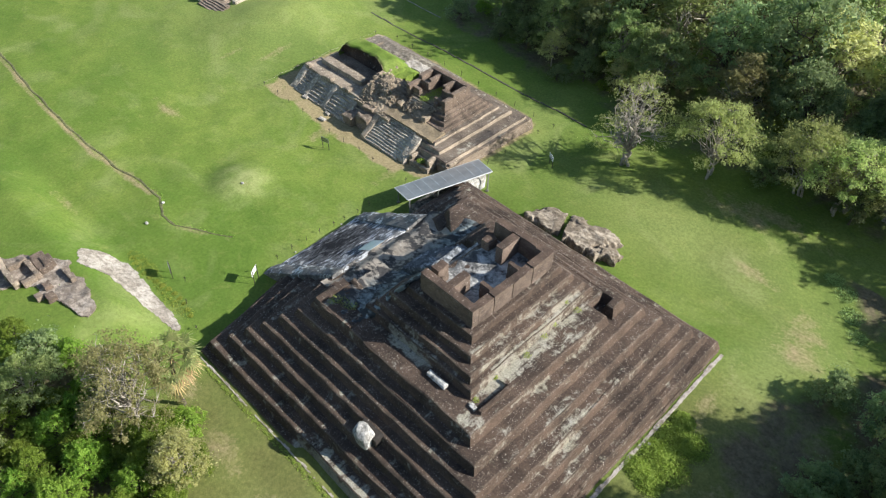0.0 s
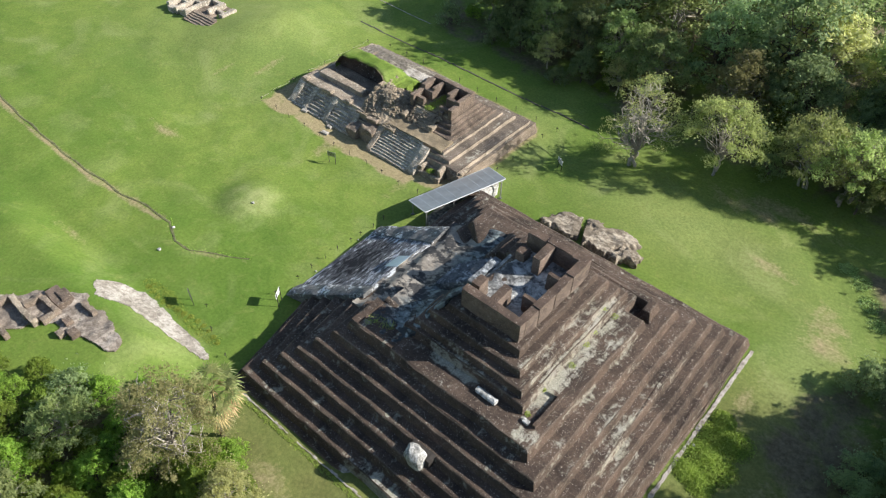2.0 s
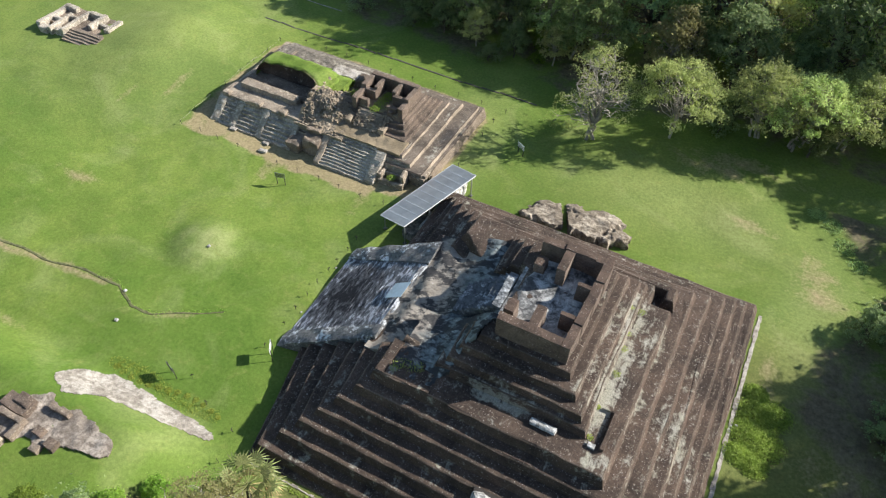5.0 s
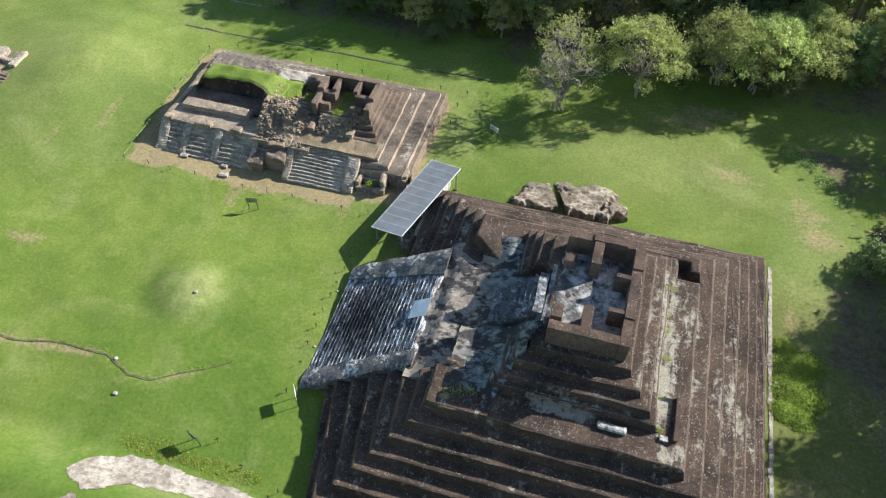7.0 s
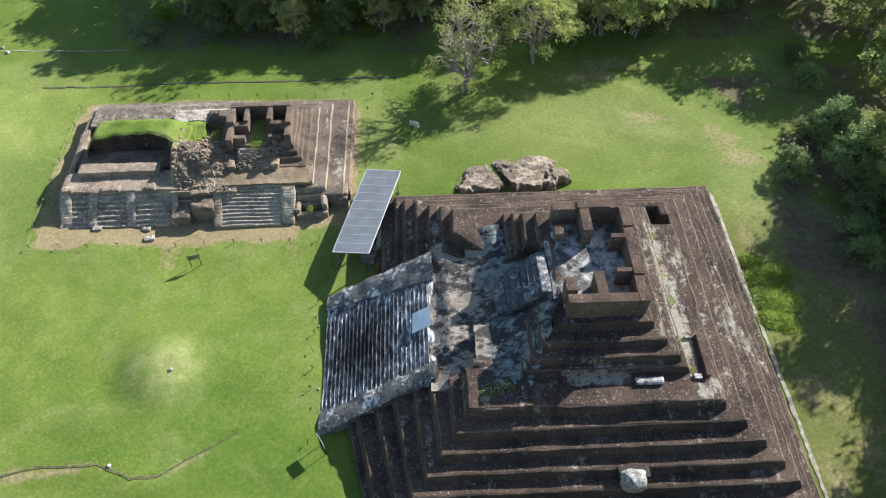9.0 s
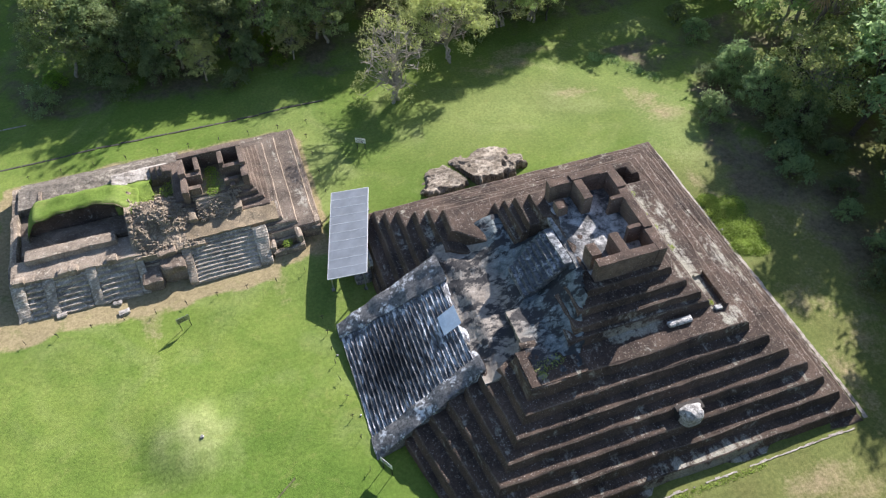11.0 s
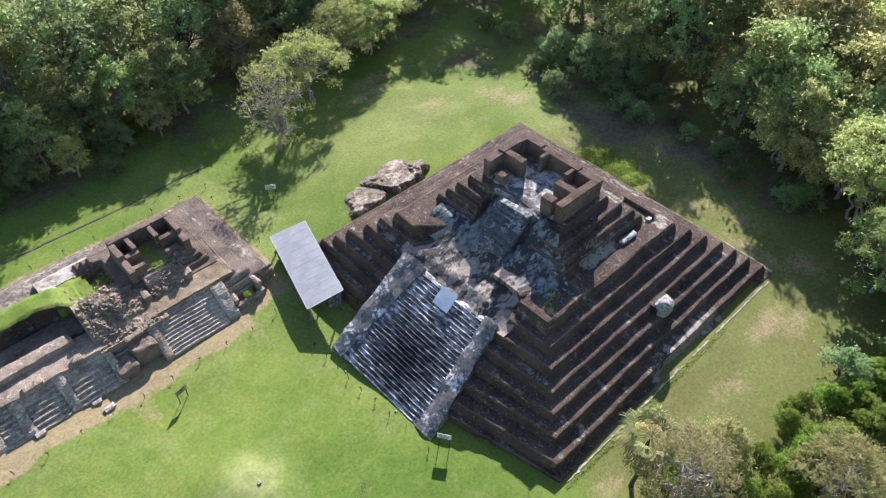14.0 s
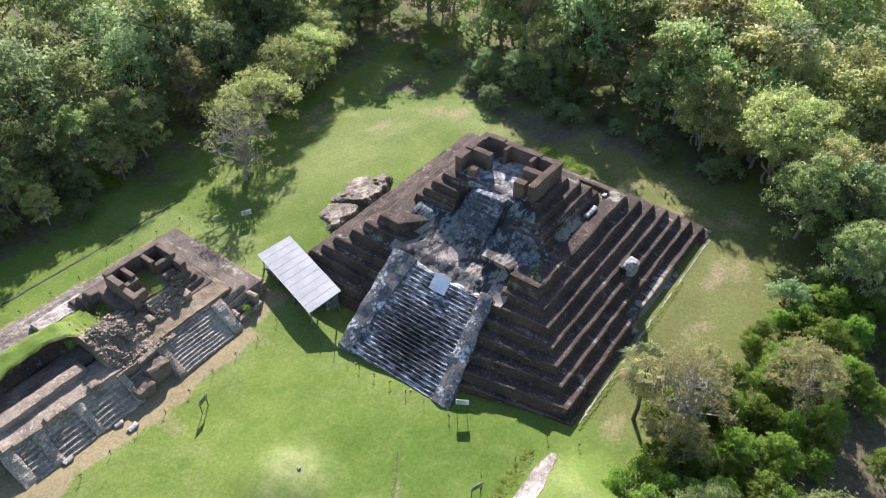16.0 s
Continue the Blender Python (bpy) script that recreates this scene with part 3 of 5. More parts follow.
def build_ground():
    xs = [-900, -400, -200] + spread(-120, 100, -80, 30, 0.55, 3.0) + [200, 400, 900]
    ys = [-900, -400, -200] + spread(-90, 130, -22, 42, 0.55, 3.0) + [200, 400, 900]
    verts = [(x, y, ground_z(x, y)) for y in ys for x in xs]
    nx = len(xs)
    faces = [(j * nx + i, j * nx + i + 1, (j + 1) * nx + i + 1, (j + 1) * nx + i) for j in range(len(ys) - 1) for i in range(nx - 1)]
    ob = from_arrays("ground", verts, faces, M_LAWN, smooth=True)
    tagged(ob, "mown green lawn with worn straw-brown patches and a ditch", "ground", kind="structure")
    a = ob.data.attributes.new("pale", "FLOAT", "POINT")
    a.data.foreach_set("value", [pale(v[0], v[1]) for v in verts])
    a = ob.data.attributes.new("dry", "FLOAT", "POINT")
    a.data.foreach_set("value", [dry_turf(v[0], v[1]) for v in verts])
    a = ob.data.attributes.new("litter", "FLOAT", "POINT")
    a.data.foreach_set("value", [litter(v[0], v[1]) for v in verts])
    a = ob.data.attributes.new("bare", "FLOAT", "POINT")
    a.data.foreach_set("value", [bare(v[0], v[1]) for v in verts])
    return ob


build_ground()


# ---- great stepped pyramid ----
def build_pyramid():
    pyr = thing("stepped_pyramid", "dark weathered brick stepped pyramid with a broken stairway", "pyramid")
    # west edge north of the stair, south-west corner, west edge beside the stair, east, south and north edges, height
    low = [(-15.1, -15.0, -17.2, 15.6, -16.55, 15.2, 0.25), (-14.65, -14.5, -16.3, 15.2, -15.75, 15.0, 1.09), (-13.48, -13.4, -14.85, 14.3, -14.5, 14.25, 1.91), (-12.66, -12.4, -13.5, 13.44, -13.4, 13.15, 2.70),
           (-11.67, -11.4, -12.1, 12.45, -12.3, 12.28, 3.45), (-10.59, -10.4, -10.85, 11.28, -11.15, 11.0, 4.27)]
    for n, (w, c, f, e, s, nn, z) in enumerate(low):
        drop = 2.4 if n == 0 else 1.05
        terrace_parts(pyr, [(c, s), (e, s), (e, nn), (w, nn), (w, 5.4), (f, -6.4)], z, z - drop, 0.34, n, riser=M_BRICK, tread=M_TREAD)
    t5 = [(-9.4, -10.05), (10.0, -10.0), (10.0, 10.05), (-9.57, 10.05), (-9.57, 5.4), (-7.0, 4.0), (-7.0, -4.6), (-9.57, -6.0)]
    terrace_parts(pyr, t5, 5.08, 4.0, 0.34, 11, riser=M_BRICK, tread=M_TREAD)
    t6 = [(-8.5, -8.9), (8.7, -8.9), (8.7, 6.45), (7.0, 6.45), (7.0, 8.3), (8.0, 8.3), (8.0, 7.45), (8.7, 7.45), (8.7, 8.9), (-8.6, 8.9), (-8.75, 6.5), (-6.5, 4.4), (-6.2, 5.6), (-4.4, 5.6), (-4.0, -5.2), (-6.3, -4.9), (-7.7, -5.5), (-8.55, -6.2)]
    terrace_parts(pyr, t6, 6.0, 4.9, 0.30, 12, jit=0.09, sag=0.16, riser=M_BRICK, tread=M_TREAD)
    upper = [(-4.7, 6.43, -6.69, 7.5, 6.8), (-4.1, 5.9, -6.16, 7.0, 7.46), (-3.5, 5.02, -5.35, 6.4, 8.12), (-2.5, 4.24, -4.36, 5.8, 8.78)]
    for n, (w, e, s, nn, z) in enumerate(upper):
        ring = [(w, s), (e, s), (e, nn), (w, nn), (w, 3.2), (-1.9, 3.0), (-1.9, -2.2), (w, -3.0)]
        terrace_parts(pyr, ring, z, z - 1.0, 0.22, 20 + n, riser=M_BRICK, tread=M_TREAD)
    return pyr


pyramid = build_pyramid()


def stair_z(x):
    return -0.75 + (x + 19.3) / 8.6 * 5.05


def build_main_stair():
    n = 26
    for k in range(n):
        x = -19.3 + 8.6 * k / n
        f = k / n
        y0, y1 = -5.6 + 1.2 * f, 3.9 - 0.9 * f
        z = stair_z(x) + 0.19
        bm = rough_box(x, x + 0.62, y0, y1, z - 0.45, z + 0.02, 0.22, 0.026, 0.02)
        part("step", bm, M_STEP, pyramid)
    # battered side ramps
    for s, (yi0, yo0, yi1, yo1) in enumerate(((3.8, 5.3, 2.9, 5.6), (-5.5, -7.3, -4.3, -5.6))):
        def lean(x, y, z, a=yi0, b=yo0, c=yi1, d=yo1):
            f = (x + 19.4) / 8.9
            u = y
            yy = (a + (b - a) * u) * (1 - f) + (c + (d - c) * u) * f
            return (x, yy, stair_z(x) + 0.26 + 0.10 * (1 - (2 * u - 1) ** 2) + z)
        bm = rough_box(-19.4, -10.5, 0, 1, -3.0, 0, 0.18, 0.0, 0.0, lean)
        for v in bm.verts:
            v.co += wob(v.co.x, v.co.y, v.co.z + s * 20, 1.3, 0.13)
        bmesh.ops.recalc_face_normals(bm, faces=bm.faces)
        part("stair_ramp", bm, M_RAMP, pyramid, "grey plastered side ramp with flaking white plaster")


build_main_stair()


def core_z(x, y):
    """The broken slope between the two stairs."""
    z = 4.25 + 0.62 * ss(-10.8, -9.2, x) + 1.0 * ss(-8.6, -5.2, x) + 2.5 * ss(-5.6, -2.0, x) * (1 - ss(1.8, 4.8, abs(y + 0.2)))
    z += 0.45 * ss(2.2, 5.0, abs(y + 0.3)) * ss(-9, -6, x)
    z += 0.22 * noise.noise(Vector((x * 0.45, y * 0.35, 4))) + 0.04 * noise.noise(Vector((x * 1.8, y * 1.8, 9))) + 0.03 * noise.noise(Vector((x * 5, y * 5, 2)))
    z += 0.14 - 0.34 * abs(noise.noise(Vector((x * 0.45 + 3, y * 0.30, 2))))
    return z


def build_core():
    bm = sheet(-10.9, -1.8, -6.6, 6.6, 0.16, core_z, 1.6)
    part("rubble_core", bm, M_CORE, pyramid, "grey eroded mortar core with dark stains")
    def south_slope(x, y):
        """Grey plaster that runs from the sunken corner up over the broken west ends of the upper stages."""
        z = 6.03 + 0.72 * ss(-5.6, -4.3, x) * ss(-7.4, -6.4, y) + 1.9 * ss(-4.6, -2.3, x) * ss(-6.9, -4.6, y) + 0.35 * ss(-6.2, -5.0, y) * ss(-7, -5, x)
        return z + 0.10 * noise.noise(Vector((x * 0.9, y * 0.9, 6))) + 0.05 * noise.noise(Vector((x * 3, y * 3, 2)))
    def on_slope(x, y):
        return y < -2.2 and x < -2.6 - 0.42 * (-4.0 - y) + 0.35 * noise.noise(Vector((x, y * 1.4, 3)))
    part("plaster_slope", sheet(-7.7, -1.9, -8.3, -2.2, 0.13, south_slope, 0.5, on_slope), M_CORE, pyramid, "grey-blue crumbling plaster slope with moss")
    n = 9
    for k in range(n):
        x = -6.0 + 3.4 * k / n
        z = 6.15 + 2.55 * (k + 1) / n
        bm = rough_box(x, x + 0.7, -1.75 + 0.03 * k, 1.3 + 0.10 * k, z - 0.9, z, 0.3, 0.05, 0.03)
        part("upper_step", bm, M_USTEP, pyramid)


build_core()


def build_temple():
    tem = thing("temple_ruin", "roofless brick temple with thick broken walls on the pyramid top", "ruin")
    def wall(x0, x1, y0, y1, z1, z0=8.5, m=M_WALL):
        bm = rough_box(x0, x1, y0, y1, z0, z1, 0.3, 0.035, 0.012)
        bm.normal_update()
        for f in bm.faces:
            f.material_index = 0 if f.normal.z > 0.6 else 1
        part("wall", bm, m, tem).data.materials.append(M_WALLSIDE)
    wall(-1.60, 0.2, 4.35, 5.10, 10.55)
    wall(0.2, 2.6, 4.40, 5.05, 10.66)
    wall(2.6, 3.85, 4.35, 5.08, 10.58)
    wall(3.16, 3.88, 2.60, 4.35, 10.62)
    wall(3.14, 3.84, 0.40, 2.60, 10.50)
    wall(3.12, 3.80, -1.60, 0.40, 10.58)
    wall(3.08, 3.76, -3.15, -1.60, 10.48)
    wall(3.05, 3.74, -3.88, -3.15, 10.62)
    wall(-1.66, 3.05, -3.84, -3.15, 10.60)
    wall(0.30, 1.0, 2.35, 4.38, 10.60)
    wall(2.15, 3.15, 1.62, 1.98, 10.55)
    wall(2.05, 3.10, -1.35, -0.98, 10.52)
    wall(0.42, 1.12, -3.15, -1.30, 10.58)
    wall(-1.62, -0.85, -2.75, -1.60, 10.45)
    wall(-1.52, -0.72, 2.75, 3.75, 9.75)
    part("floor_slab", sheet(-2.2, 3.3, -3.4, 4.6, 0.2, lambda x, y: 8.86 + 0.12 * noise.noise(Vector((x, y, 1)) * 1.3) - 0.25 * ss(-1.4, -2.2, x), 0.5), M_FLOOR, tem, "worn stucco floor, pale in the middle")
    return tem


build_temple()


# ---- things on the great pyramid ----
def boulder(name, label, category, at, size, seed, mat, parent=None, cuts=3, amp=0.22, flat=0.0):
    bm = bmesh.new()
    bmesh.ops.create_icosphere(bm, subdivisions=cuts, radius=1.0)
    for v in bm.verts:
        c = v.co.copy()
        c = Vector([math.copysign(abs(a) ** 0.6, a) for a in c])
        c += wob(c.x + seed, c.y, c.z, 0.8, amp) + wob(c.x, c.y + seed, c.z, 0.3, amp * 0.35)
        v.co = Vector((c.x * size[0], c.y * size[1], max(c.z, -0.7) * size[2]))
    ob = part(name, bm, mat, parent)
    ob.location = at
    if parent is None:
        tagged(ob, label, category)
    return ob


def build_pyramid_things():
    # no opening here: a near-black solid block paints the gap's shade
    part("niche", rough_box(1.2, 3.3, -13.0, -12.1, 2.6, 3.52, 0.3, 0.04), M_POST, pyramid, "solid dark block painted as a shaded gap in the terrace wall")
    boulder("stucco_block", "pale rounded stucco block standing on the terraces", "block", (2.1, -13.05, 3.15), (0.78, 0.62, 1.0), 3, M_WHITE)
    ob = part("stucco_fragment", rough_box(2.85, 4.75, -7.65, -7.1, 6.0, 6.42, 0.2, 0.06, 0.06), M_WHITE)
    tagged(ob, "long pale carved stucco fragment lying on the terrace", "fragment")
    ob = part("metal_sheet", rough_box(-12.15, -10.75, -1.3, 0.45, 0, 0.06, 0.5, 0.015, 0.01, lambda x, y, z: (x, y + 0.12 * (x + 11), stair_z(x) + 0.26 + z)), M_SHEET)
    tagged(ob, "pale blue metal sheet lying on the stair head", "metal sheet")
    # low walls beside the slot on the platform's south-east
    slot = thing("low_masonry_wall", "low broken brick kerb on the platform edge", "wall")
    part("kerb", rough_box(7.72, 8.05, -7.3, -3.95, 5.9, 6.42, 0.3, 0.03), M_TREAD, slot)
    part("kerb", rough_box(7.0, 7.72, -4.25, -3.95, 5.9, 6.28, 0.3, 0.03), M_TREAD, slot)
    part("kerb", rough_box(6.9, 7.5, -7.4, -7.0, 5.9, 6.25, 0.25, 0.05), M_WHITE, slot)


build_pyramid_things()


# ---- sheet-roofed shelter ----
def build_shelter():
    sh = thing("shelter", "open shelter with a low sloping sheet-metal roof on posts", "shelter")
    a, b, c, d = Vector((-15.79, 8.0, 1.65)), Vector((-13.01, 17.6, 1.65)), Vector((-16.3, 19.0, 0.64)), Vector((-19.02, 9.1, 0.64))
    nrm = (b - a).cross(d - a).normalized()
    def slab(p0, p1, p2, p3, thick, lift):
        bm = bmesh.new()
        low = [bm.verts.new(p + nrm * lift) for p in (p0, p1, p2, p3)]
        up = [bm.verts.new(p + nrm * (lift + thick)) for p in (p0, p1, p2, p3)]
        bm.faces.new(up)
        bm.faces.new(low[::-1])
        for i in range(4):
            j = (i + 1) % 4
            bm.faces.new((low[i], low[j], up[j], up[i]))
        return bm
    n = 10
    for k in range(n):
        f, g = k / n + 0.002, (k + 1) / n - 0.002
        sheet_ob = part("roof_sheet", slab(a.lerp(b, f), a.lerp(b, g), d.lerp(c, g), d.lerp(c, f), 0.04, 0), M_PANEL, sh)
        if k:
            f = k / n
            w = (b - a).normalized() * 0.018
            p, q = a.lerp(b, f), d.lerp(c, f)
            part("seam", slab(p - w, p + w, q + w, q - w, 0.05, 0.006), M_SEAM, sheet_ob)
    for p, q in ((a, b), (d, c), (a, d), (b, c)):
        e = (q - p).normalized()
        s = nrm.cross(e) * 0.03
        part("edge_trim", slab(p - s, q - s, q + s, p + s, 0.085, -0.04), M_SEAM, sh)
    for f in (0.03, 0.36, 0.68, 0.97):
        for u in (0.08, 0.92):
            top = a.lerp(b, f).lerp(d.lerp(c, f), u)
            z0 = ground_z(top.x, top.y) - 0.2
            post = part("post", rough_box(top.x - 0.06, top.x + 0.06, top.y - 0.06, top.y + 0.06, z0, top.z - 0.02, 0.6, 0.0, 0.005), M_STEEL, sh)
            part("footing", rough_box(top.x - 0.17, top.x + 0.17, top.y - 0.17, top.y + 0.17, z0, z0 + 0.32, 0.3, 0.01, 0.02), M_GREY, post, "square concrete footing")
        p, q = a.lerp(b, f), d.lerp(c, f)
        part("rafter", slab(p + Vector((0, 0.04, 0)), p - Vector((0, 0.04, 0)), q - Vector((0, 0.04, 0)), q + Vector((0, 0.04, 0)), 0.1, -0.16), M_STEEL, sh)
    # masonry and carvings under the roof
    low = thing("stucco_relief_wall", "low grey stucco wall sheltered under a roof", "wall")
    part("wall_block", rough_box(-16.6, -15.0, 9.0, 17.8, -1.6, -0.1, 0.4, 0.10, 0.08), M_GREY, low)
    part("wall_block", rough_box(-15.2, -14.0, 9.6, 17.9, -1.6, 0.55, 0.4, 0.10, 0.08), M_WHITE, low)
    return sh


build_shelter()


# ---- rocks, slab, mound stone, signs and stakes ----
def build_rocks():
    def tilted(x0, x1, y0, y1, h, seed, cut):
        """A broken mass whose top rises towards the pyramid and ends there in a steep face."""
        cx, rx = (x0 + x1) / 2, (x1 - x0) / 2
        def edge(x, y):
            u = abs(x - cx) / rx
            f = (y - y0) / (y1 - y0)
            return 1 - (u ** 2.0 + abs(2 * f - 1) ** 2.6) + 0.85 * noise.noise(Vector((x * 0.6, y * 0.6, seed))) + 0.3 * noise.noise(Vector((x * 2.1, y * 2.1, seed)))
        def top(x, y):
            f = (y - y0) / (y1 - y0)
            z = ground_z(x, y) + 0.05 + h * (1 - 0.93 * f) * ss(0.0, 0.30 + 0.5 * f, edge(x, y))
            z += 0.30 * (1 - 0.75 * f) * noise.noise(Vector((x * 0.6, y * 0.9, seed))) - 0.16 * (1 - 0.6 * f) * abs(noise.noise(Vector((x * 0.5 + y * 0.3, y * 0.9 - x * 0.3, seed)))) ** 0.8
            bed = 0.24 * (math.floor(z / 0.24) + ss(0.55, 1.0, z / 0.24 - math.floor(z / 0.24)))
            return 0.7 * z + 0.3 * bed + 0.05 * noise.noise(Vector((x * 3.3, y * 3.3, seed)))
        return sheet(x0 - 0.3, x1 + 0.3, y0 - 0.2, y1 + 0.3, 0.12, top, 1.6, lambda x, y: edge(x, y) > 0.06 and (x - cut[0]) * cut[2] + (y - cut[1]) * cut[3] > 0)
    ob = part("fallen_masonry", tilted(-7.8, -2.6, 16.0, 20.4, 0.8, 2, (-4.35, 19.7, -1.0, -0.42)), M_ROCK)
    tagged(ob, "brown fallen masonry mass half sunk in the grass", "rock", "fallen masonry beside the pyramid")
    ob = part("fallen_masonry", tilted(-5.6, 3.2, 16.0, 21.2, 1.25, 7, (-3.95, 19.7, 1.0, 0.42)), M_ROCK)
    tagged(ob, "large tan fallen masonry mass with a cleft beside it", "rock", "fallen masonry beside the pyramid")


build_rocks()


def ribbon_inside(x, y, line, grow=0.0):
    for (ax, ay, aw), (bx, by, bw) in zip(line, line[1:]):
        dx, dy = bx - ax, by - ay
        t = min(1, max(0, ((x - ax) * dx + (y - ay) * dy) / (dx * dx + dy * dy)))
        if math.hypot(x - ax - t * dx, y - ay - t * dy) < (aw + (bw - aw) * t + grow) * (1 + 0.35 * noise.noise(Vector((x, y, 6)) * 0.8)):
            return True
    return False


def build_slab():
    line = [(-18.4, -16.7, 0.36), (-20.5, -16.85, 0.72), (-23.0, -16.95, 0.95), (-25.2, -17.0, 1.05), (-26.8, -17.0, 1.3), (-28.6, -17.7, 1.75), (-30.0, -18.0, 1.35)]
    bm = sheet(-34, -17.5, -21.5, -14.5, 0.11, lambda x, y: ground_z(x, y) + 0.05 + 0.05 * noise.noise(Vector((x, y, 3)) * 1.5), 0.3, lambda x, y: ribbon_inside(x, y, line))
    ob = part("mortar_slab", bm, M_SLAB)
    tagged(ob, "exposed pale mortar floor running down a grass bank", "slab")


build_slab()


def build_palace_ruin():
    ru = thing("palace_ruin", "low pinkish brick room walls and worn floor on a bank", "ruin")
    line = [(-22.8, -21.8, 0.8), (-24.6, -21.7, 1.2), (-26.6, -21.9, 1.6), (-29.2, -22.3, 1.8), (-31.8, -24.6, 1.9), (-34.0, -27.0, 1.8)]
    part("floor_slab", sheet(-37, -20.5, -30, -18, 0.09, lambda x, y: ground_z(x, y) + 0.12 + 0.12 * noise.noise(Vector((x, y, 5)) * 1.2), 0.5, lambda x, y: ribbon_inside(x, y, line)), M_PINK, ru)
    z = 3.0
    for x0, x1, y0, y1, h, m in ((-33.4, -29.2, -25.0, -24.5, 0.62, M_RUIN), (-31.9, -31.4, -24.4, -22.9, 0.50, M_RUIND), (-31.4, -29.0, -23.2, -22.75, 0.44, M_RUIND), (-29.3, -28.8, -24.4, -23.2, 0.40, M_RUIND),
                                 (-31.9, -29.4, -22.7, -21.5, 0.34, M_RUINR), (-31.0, -29.6, -22.1, -21.2, 0.46, M_RUINR), (-27.9, -27.2, -23.3, -22.6, 0.42, M_RUINR), (-26.4, -25.6, -23.7, -22.9, 0.50, M_RUINR), (-27.2, -26.4, -24.3, -23.8, 0.36, M_RUIND),
                                 (-33.6, -29.6, -27.2, -26.7, 0.45, M_RUIND), (-33.8, -33.3, -27.0, -24.9, 0.55, M_RUIND), (-28.6, -26.6, -21.2, -20.75, 0.24, M_RUIND)):
        part("wall", rough_box(x0, x1, y0, y1, z - 0.6, z + h, 0.16, 0.10, 0.02), m, ru)


build_palace_ruin()


def build_far_ruin():
    ru = thing("small_platform_ruin", "small grey stone platform with broken steps", "ruin")
    z = ground_z(-68, 19)
    part("platform", rough_box(-74.2, -63.0, 18.6, 22.8, z - 0.8, z + 0.3, 0.4, 0.10, 0.06), M_RUIND, ru)
    for x0, x1, y0, y1, h in ((-74.0, -73.2, 17.2, 22.4, 0.75), (-71.8, -71.2, 17.0, 21.0, 0.85), (-69.9, -69.3, 17.2, 22.2, 0.95), (-67.4, -66.8, 19.4, 22.4, 1.05), (-65.2, -64.4, 19.8, 22.4, 0.9), (-73.4, -71.6, 21.6, 22.3, 0.9),
                              (-73.3, -71.8, 19.2, 19.7, 0.7), (-71.3, -69.8, 20.2, 20.7, 0.8), (-69.4, -67.3, 21.7, 22.3, 1.0), (-66.9, -65.1, 20.6, 21.1, 0.75), (-64.5, -63.2, 21.4, 22.0, 0.6), (-73.2, -72.0, 16.8, 17.8, 0.45), (-71.2, -69.8, 17.3, 18.2, 0.55)):
        part("wall", rough_box(x0, x1, y0, y1, z - 0.8, z + h, 0.3, 0.07, 0.04), M_RUINP, ru)
    for k in range(5):
        part("step", rough_box(-69.2, -64.2, 16.6 + 0.4 * k, 17.2 + 0.4 * k, z - 0.8, z + 0.1 + 0.14 * k, 0.4, 0.07, 0.03), M_RUIND, ru)


build_far_ruin()


def build_sign(x, y, turn, h, face, label):
    z = ground_z(x, y) - 0.1
    sg = thing("sign", label, "sign", (x, y, z))
    sg.rotation_euler = (0, 0, radians(turn))
    for s in (-0.42, 0.42):
        part("post", rough_box(s - 0.03, s + 0.03, -0.03, 0.03, 0, h, 0.6, 0.0, 0.004), M_POST, sg)
    panel = part("panel", rough_box(-0.55, 0.55, -0.06, -0.03, h - 0.62, h, 0.6, 0.0, 0.004), face, sg)
    for k, half in enumerate((0.30, 0.42, 0.40, 0.36)):
        z1 = h - 0.10 - 0.13 * k
        part("text_bar", rough_box(-0.46, -0.46 + 2 * half, -0.066, -0.06, z1 - 0.045, z1, 0.5, 0.0, 0.001), M_POST, panel)
    return sg


build_sign(-18.9, -8.35, -58, 1.9, M_SIGN, "white information panel on two dark posts in the grass")
build_sign(-31.3, 9.6, 15, 1.7, M_STEEL, "small dark-posted information panel on the lawn")
build_sign(-24.6, -13.7, -20, 1.6, M_STEEL, "small grey information panel near the grass bank")
build_sign(-11.6, 26.2, -30, 1.6, M_SIGN, "pale information panel on posts near trees")


